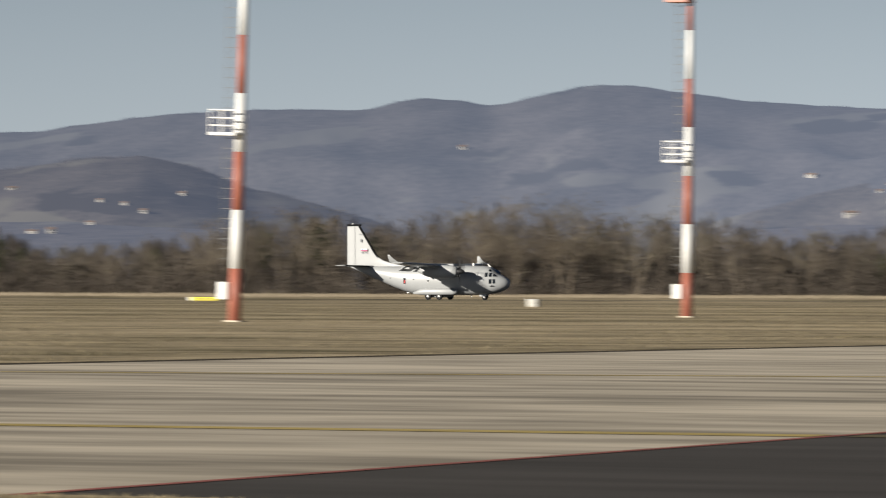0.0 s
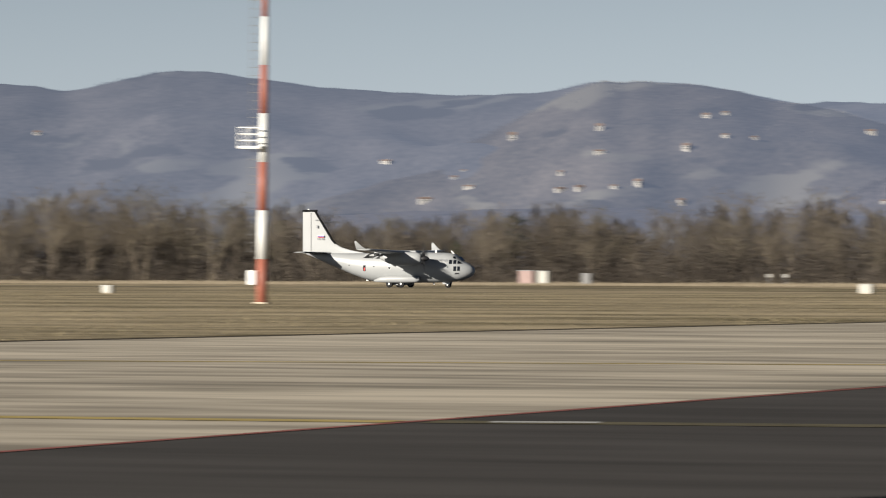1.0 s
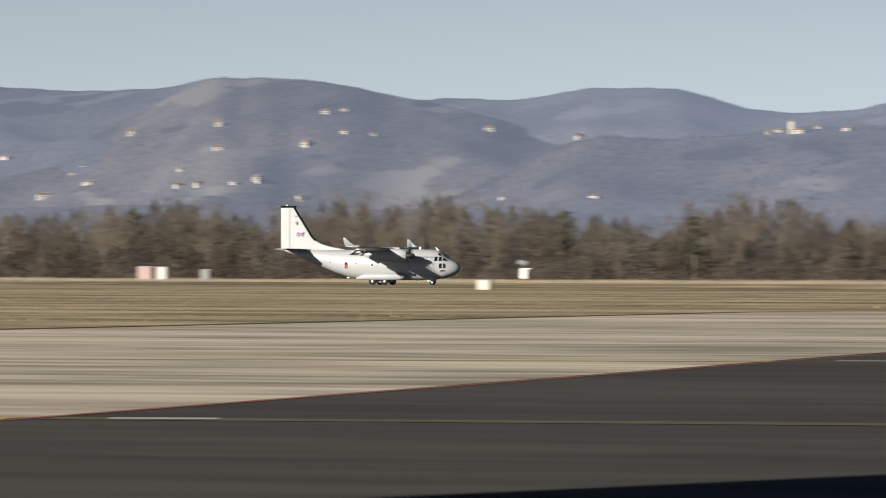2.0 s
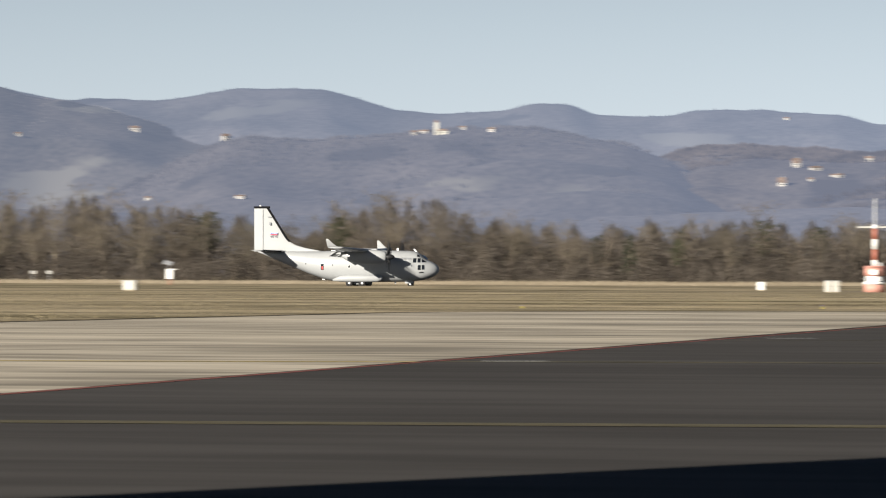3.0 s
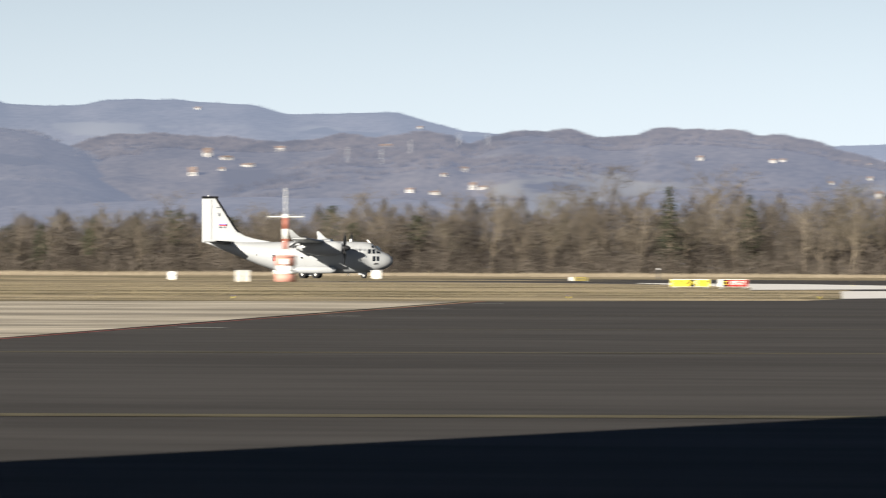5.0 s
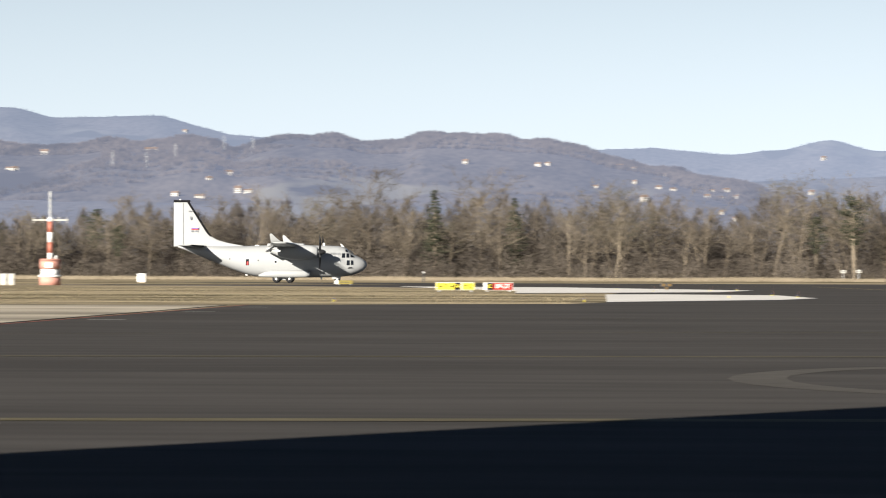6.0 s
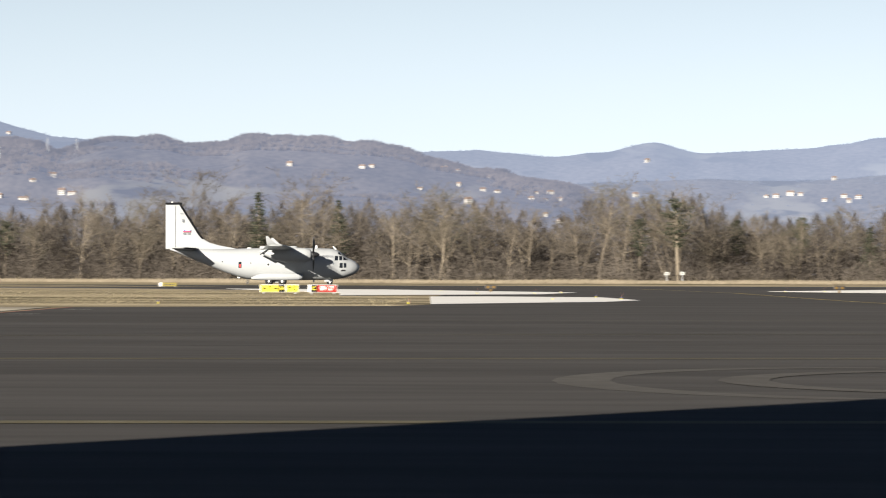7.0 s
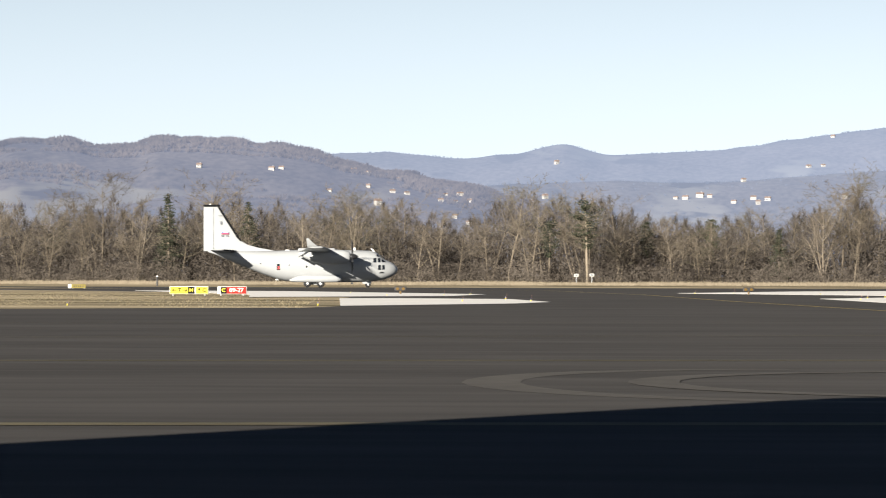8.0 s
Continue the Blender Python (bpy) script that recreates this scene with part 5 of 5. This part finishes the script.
def house(seed, w, d, h, roof):
    rng = random.Random(seed)
    th = new("house")
    tagged(th, "small pale rendered house with a clay roof on a hillside", "house", "houses on the hills")
    part("wall", box(bmesh.new(), (0, 0, h / 2 - 0.5), (w, d, h + 1.0)), M_WALL, th)
    bm = bmesh.new()
    e = 0.2
    a = [bm.verts.new((sx * (w / 2 + e), sy * (d / 2 + e), h)) for sx, sy in ((-1, -1), (1, -1), (1, 1), (-1, 1))]
    r = [bm.verts.new((-w / 2 - e, 0, h + roof)), bm.verts.new((w / 2 + e, 0, h + roof))]
    for f in ((a[0], a[1], r[1], r[0]), (a[2], a[3], r[0], r[1]), (a[0], r[0], a[3]), (a[1], a[2], r[1]), (a[3], a[2], a[1], a[0])):
        bm.faces.new(f)
    ro = part("roof", bm, M_ROOF, th)
    part("chimney", box(bmesh.new(), (w * 0.2, d * 0.1, h + roof), (0.3, 0.3, 0.7)), M_WALL, ro)
    for k in range(3):
        for z in ([h * 0.3, h * 0.75] if h > 2.0 else [h * 0.5]):
            part("window", box(bmesh.new(), (-w * 0.3 + k * w * 0.3, -d / 2 - 0.02, z), (0.42, 0.06, 0.45)), M_WINDOW, th)
    return th


# bearing and height in degrees, and breadth in hundredths of a milliradian
HOMES_WEST = [
    (-27.56, 0.99, 24), (-27.36, 0.54, 28), (-27.14, 0.54, 18), (-26.77, 0.63, 18), (-26.39, 0.84, 14), (-26.18, 0.76, 16), (-25.81, 0.94, 16), (-26.63, 0.87, 14), (-22.92, 1.43, 16)]
HOMES_SLOPE = [
    (-19.32, 1.15, 26), (-18.76, 1.13, 16), (-18.59, 1.15, 18), (-18.91, 0.75, 34), (-18.61, 0.99, 14), (-18.44, 0.89, 26), (-18.47, 1.06, 12), (-18.0, 1.4, 20), (-17.07, 1.26, 26),
    (-17.07, 1.5, 18), (-17.47, 0.87, 26), (-17.3, 0.88, 20), (-16.92, 0.9, 16), (-16.71, 0.93, 18), (-16.19, 1.3, 18), (-15.79, 1.43, 16), (-15.81, 1.66, 16), (-15.99, 1.63, 20),
    (-15.49, 1.41, 14), (-14.29, 1.46, 22), (-13.62, 1.4, 16), (-13.34, 1.37, 18), (-14.14, 0.75, 16), (-13.18, 0.77, 26), (-16.22, 0.74, 16), (-17.48, 1.04, 12)]
HOMES_MANOR = [
    (-11.3, 1.45, 26), (-11.39, 1.43, 14), (-10.92, 1.49, 16), (-10.61, 1.47, 18), (-7.45, 1.12, 22), (-7.24, 1.08, 30), (-7.04, 1.01, 24), (-7.59, 0.93, 20), (-7.32, 0.97, 14)]
HOMES_FIELD = [
    (-7.47, 1.11, 18), (-7.0, 1.01, 16), (-7.61, 0.92, 22), (-7.53, 1.6, 12), (-5.6, 1.2, 34), (-6.71, 1.17, 22), (-4.78, 0.97, 20), (-4.98, 0.92, 14), (-5.33, 0.75, 20),
    (-5.1, 0.73, 26), (-4.6, 0.79, 24), (-4.71, 0.79, 18), (-5.25, 1.41, 10)]
HOMES_EAST = [
    (-2.36, 1.09, 14), (-1.62, 1.07, 16), (-1.51, 1.08, 14), (-0.76, 1.06, 14), (-0.62, 1.04, 10), (-0.31, 0.97, 10), (-0.62, 0.89, 8), (-0.35, 0.84, 14), (-0.22, 0.82, 14),
    (-0.51, 0.71, 18), (0.15, 0.75, 14), (0.34, 0.81, 16), (0.31, 0.74, 10), (0.45, 0.74, 16), (0.21, 0.81, 10), (0.47, 0.51, 18), (0.28, 0.58, 10), (-0.99, 0.85, 12)]
HOMES_VALLEY = [
    (1.23, 0.78, 14), (1.08, 0.73, 16), (2.57, 0.78, 12), (2.69, 0.78, 16), (2.84, 0.8, 20), (2.92, 0.8, 14), (3.19, 0.74, 14), (3.36, 0.78, 16), (3.54, 0.77, 16),
    (3.45, 0.73, 12), (3.97, 1.11, 12), (4.09, 1.12, 10), (1.35, 1.14, 8), (3.27, 0.96, 8), (4.35, 0.79, 14), (4.2, 1.42, 10)]


def hamlets():
    rng = random.Random(3)
    kinds = [house(1, 3.0, 2.7, 1.4, 1.0), house(2, 3.8, 2.8, 1.9, 1.0), house(3, 4.8, 3.0, 1.4, 0.8), house(4, 2.8, 2.7, 2.05, 1.1)]
    wide = [3.0, 3.8, 4.8, 2.8]
    used = set()
    for b, e, w in HOMES_WEST + HOMES_SLOPE + HOMES_MANOR + HOMES_FIELD + HOMES_EAST + HOMES_VALLEY:
        p = on_hill(b, e)
        if p is None:
            continue
        k = 2 if w > 22 else rng.choice((0, 1, 3))
        grow = max(7.0, 0.62 * w) * 1.02e-4 * p.length / wide[k]
        m = pose(p.x, p.y, p.z - 0.3, 0, 0, -b + rng.choice((0, 12, 25, -20, -10)))
        if k in used:
            copy_thing(kinds[k], m @ Matrix.Scale(grow / kinds[k].scale[0], 4))
        else:
            used.add(k)
            kinds[k].matrix_basis = m @ Matrix.Scale(grow, 4)
    # the old manor on its hill
    p = on_hill(-11.15, 1.44)
    th = empty("hilltop_manor", pose(p.x, p.y, p.z, 0, 0, 11) @ Matrix.Scale(0.40, 4), "pale old manor with a square tower on a hilltop", "house")
    part("wall", box(bmesh.new(), (6, 0, 2), (18, 10, 8), 0.1), M_CABINET, th)
    part("tower", box(bmesh.new(), (-3, -1, 8), (7, 8, 22), 0.1), M_CABINET, th)
    bm = loft([[(6 + x * k, y * k, z) for x, y in ((-10, -6), (10, -6), (10, 6), (-10, 6))] for k, z in ((1, 6), (0.5, 9))])
    part("roof", bm, M_ROOF, th)
    bm = loft([[(-3 + x * k, -1 + y * k, z) for x, y in ((-4, -4.5), (4, -4.5), (4, 4.5), (-4, 4.5))] for k, z in ((1, 19), (0.2, 23))])
    part("tower_roof", bm, M_ROOF, th)
    for dx in (3, 7, 11):
        part("window", box(bmesh.new(), (dx, -5.1, 3.0), (1.4, 0.2, 1.8)), M_WINDOW, th)


hamlets()


def hill_woods(name, hills, step, height, low, mat, seed, spread, gap=-0.3):
    """Bare crowns along the crests and in stands on the slopes, far too many to count."""
    az, n, rows, verts = hills
    rng = random.Random(seed)
    vs, fs = [], []
    for b in np.arange(max(-28.4, az[0]), min(5.2, az[-1]), step):
        i = min(n - 1, int(round((b - az[0]) / 0.05)))
        if verts[rows * n + i][2] < 4:
            continue
        for k in range(spread):
            j = rows - (0 if k < 2 else int(rng.random() ** 1.5 * rows * low))
            p = Vector(verts[j * n + i])
            if k >= 2 and noise.noise(Vector((p.x * 0.008, p.y * 0.004, seed))) < 0.04 - 0.5 * (j > rows * 0.84):
                continue
            if k < 2 and noise.noise(Vector((b * 2.3, seed, 0))) < gap:
                continue
            p += Vector((rng.uniform(-3, 3), rng.uniform(-9, 0), -0.8))
            h = height * rng.uniform(0.5, 1.1) * (0.85 + 0.5 * noise.noise(Vector((b * 3.1, seed, 5.0))))
            for q in range(6):
                a = rng.gauss(0, 0.42)
                e = p + Vector((math.sin(a) * h, rng.gauss(0, 0.2) * h, math.cos(a) * h * rng.uniform(0.6, 1.0)))
                w = h * 0.045
                c = len(vs)
                vs.extend(((p.x - w * 0.5, p.y, p.z), (p.x + w * 0.5, p.y, p.z), tuple(p.lerp(e, 0.7) + Vector((w * 1.5, 0, 0))), tuple(e), tuple(p.lerp(e, 0.7) - Vector((w * 1.5, 0, 0)))))
                fs.append((c, c + 1, c + 2, c + 3, c + 4))
    tagged(link(name, vs, fs, mat), "hazy leafless woods on the hills", "woods", kind="stuff")


# these crowns emit the hills' painted haze as well
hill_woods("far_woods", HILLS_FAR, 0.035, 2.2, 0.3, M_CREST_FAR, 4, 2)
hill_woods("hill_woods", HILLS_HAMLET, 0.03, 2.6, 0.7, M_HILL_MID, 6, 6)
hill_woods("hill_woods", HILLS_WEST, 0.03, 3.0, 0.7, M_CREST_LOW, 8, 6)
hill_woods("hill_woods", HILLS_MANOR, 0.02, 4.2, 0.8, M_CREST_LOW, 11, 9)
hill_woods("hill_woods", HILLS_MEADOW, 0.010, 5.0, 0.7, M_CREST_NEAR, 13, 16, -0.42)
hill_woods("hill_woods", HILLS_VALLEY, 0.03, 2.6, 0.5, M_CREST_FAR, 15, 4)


def pylon(bearing, height, tall):
    p = on_hill(bearing, height)
    th = empty("power_pylon", pose(p.x, p.y, p.z - 1, 0, 0, -bearing + 20) @ Matrix.Scale(0.45, 4), "thin grey lattice power pylon on a hill", "pylon", "power pylons")
    for sx, sy in ((-1, -1), (1, -1), (1, 1), (-1, 1)):
        part("leg", rod(bmesh.new(), (sx * 2.2, sy * 2.2, 0), (sx * 0.3, sy * 0.3, tall), 0.14, 0.10, 5), M_STEEL, th)
    for k in range(5):
        w0, w1 = 2.2 - 1.9 * k / 5, 2.2 - 1.9 * (k + 1) / 5
        bm = bmesh.new()
        for s in (-1, 1):
            rod(bm, (-w0 * s, -w0, tall * k / 5), (w1 * s, -w1, tall * (k + 1) / 5), 0.08, 0.08, 4)
        part("brace", bm, M_STEEL, th)
    for z in (0.72, 0.86):
        part("crossarm", box(bmesh.new(), (0, 0, tall * z), (8, 0.3, 0.3)), M_STEEL, th)


for b, e, tall in ((-5.99, 1.04, 26), (-5.67, 1.04, 24), (-5.33, 1.12, 26), (-4.84, 1.22, 24), (-4.56, 1.20, 26)):
    pylon(b, e, tall)


def motions():
    """The aircraft rolls out along the runway, its wheels and propellers turning."""
    times = [0, 0.5, 1, 1.5, 2, 2.5, 3, 3.5, 4, 4.5, 5, 5.5, 6, 6.5, 7, 7.5, 8]
    along = [-277.7, -251.1, -225.6, -201.4, -178.8, -157.4, -137.7, -119.3, -102.4, -86.8, -72.6, -59.7, -48.0, -37.5, -28.2, -20.2, -13.1]
    # it tracks straight, and its nose swings a little as it slows
    heading = [-0.2, -0.2, -0.2, -0.2, -0.2, -0.2, -0.2, -0.2, -0.2, -0.2, 0.0, 0.6, 1.3, 1.7, 1.3, 1.1, 1.1]
    rows = []
    for t, x, h in zip(times, along, heading):
        y = RUNWAY_Y + (x + 13) * math.tan(radians(TRACK))
        rows.append((t, pose(x * y / RUNWAY_Y, y, RUNWAY_Z, 0, 0, h)))
    walk(plane, rows)
    speed = [54.0 - 41.0 * i / 120 for i in range(121)]
    for hub, at, gear in plane_wheels:
        turn, rows = 0.0, []
        for i in range(121):
            rows.append((i / 15, Matrix.Translation(at) @ Matrix.Rotation(radians(turn), 4, "Y")))
            turn += 24.0 + speed[i]
        walk(hub, rows)
    for n, (hub, at) in enumerate(plane_props):
        walk(hub, [(i / 30, Matrix.Translation(at) @ Matrix.Rotation(radians(82.0 * i + 17 * n), 4, "X")) for i in range(241)])


motions()
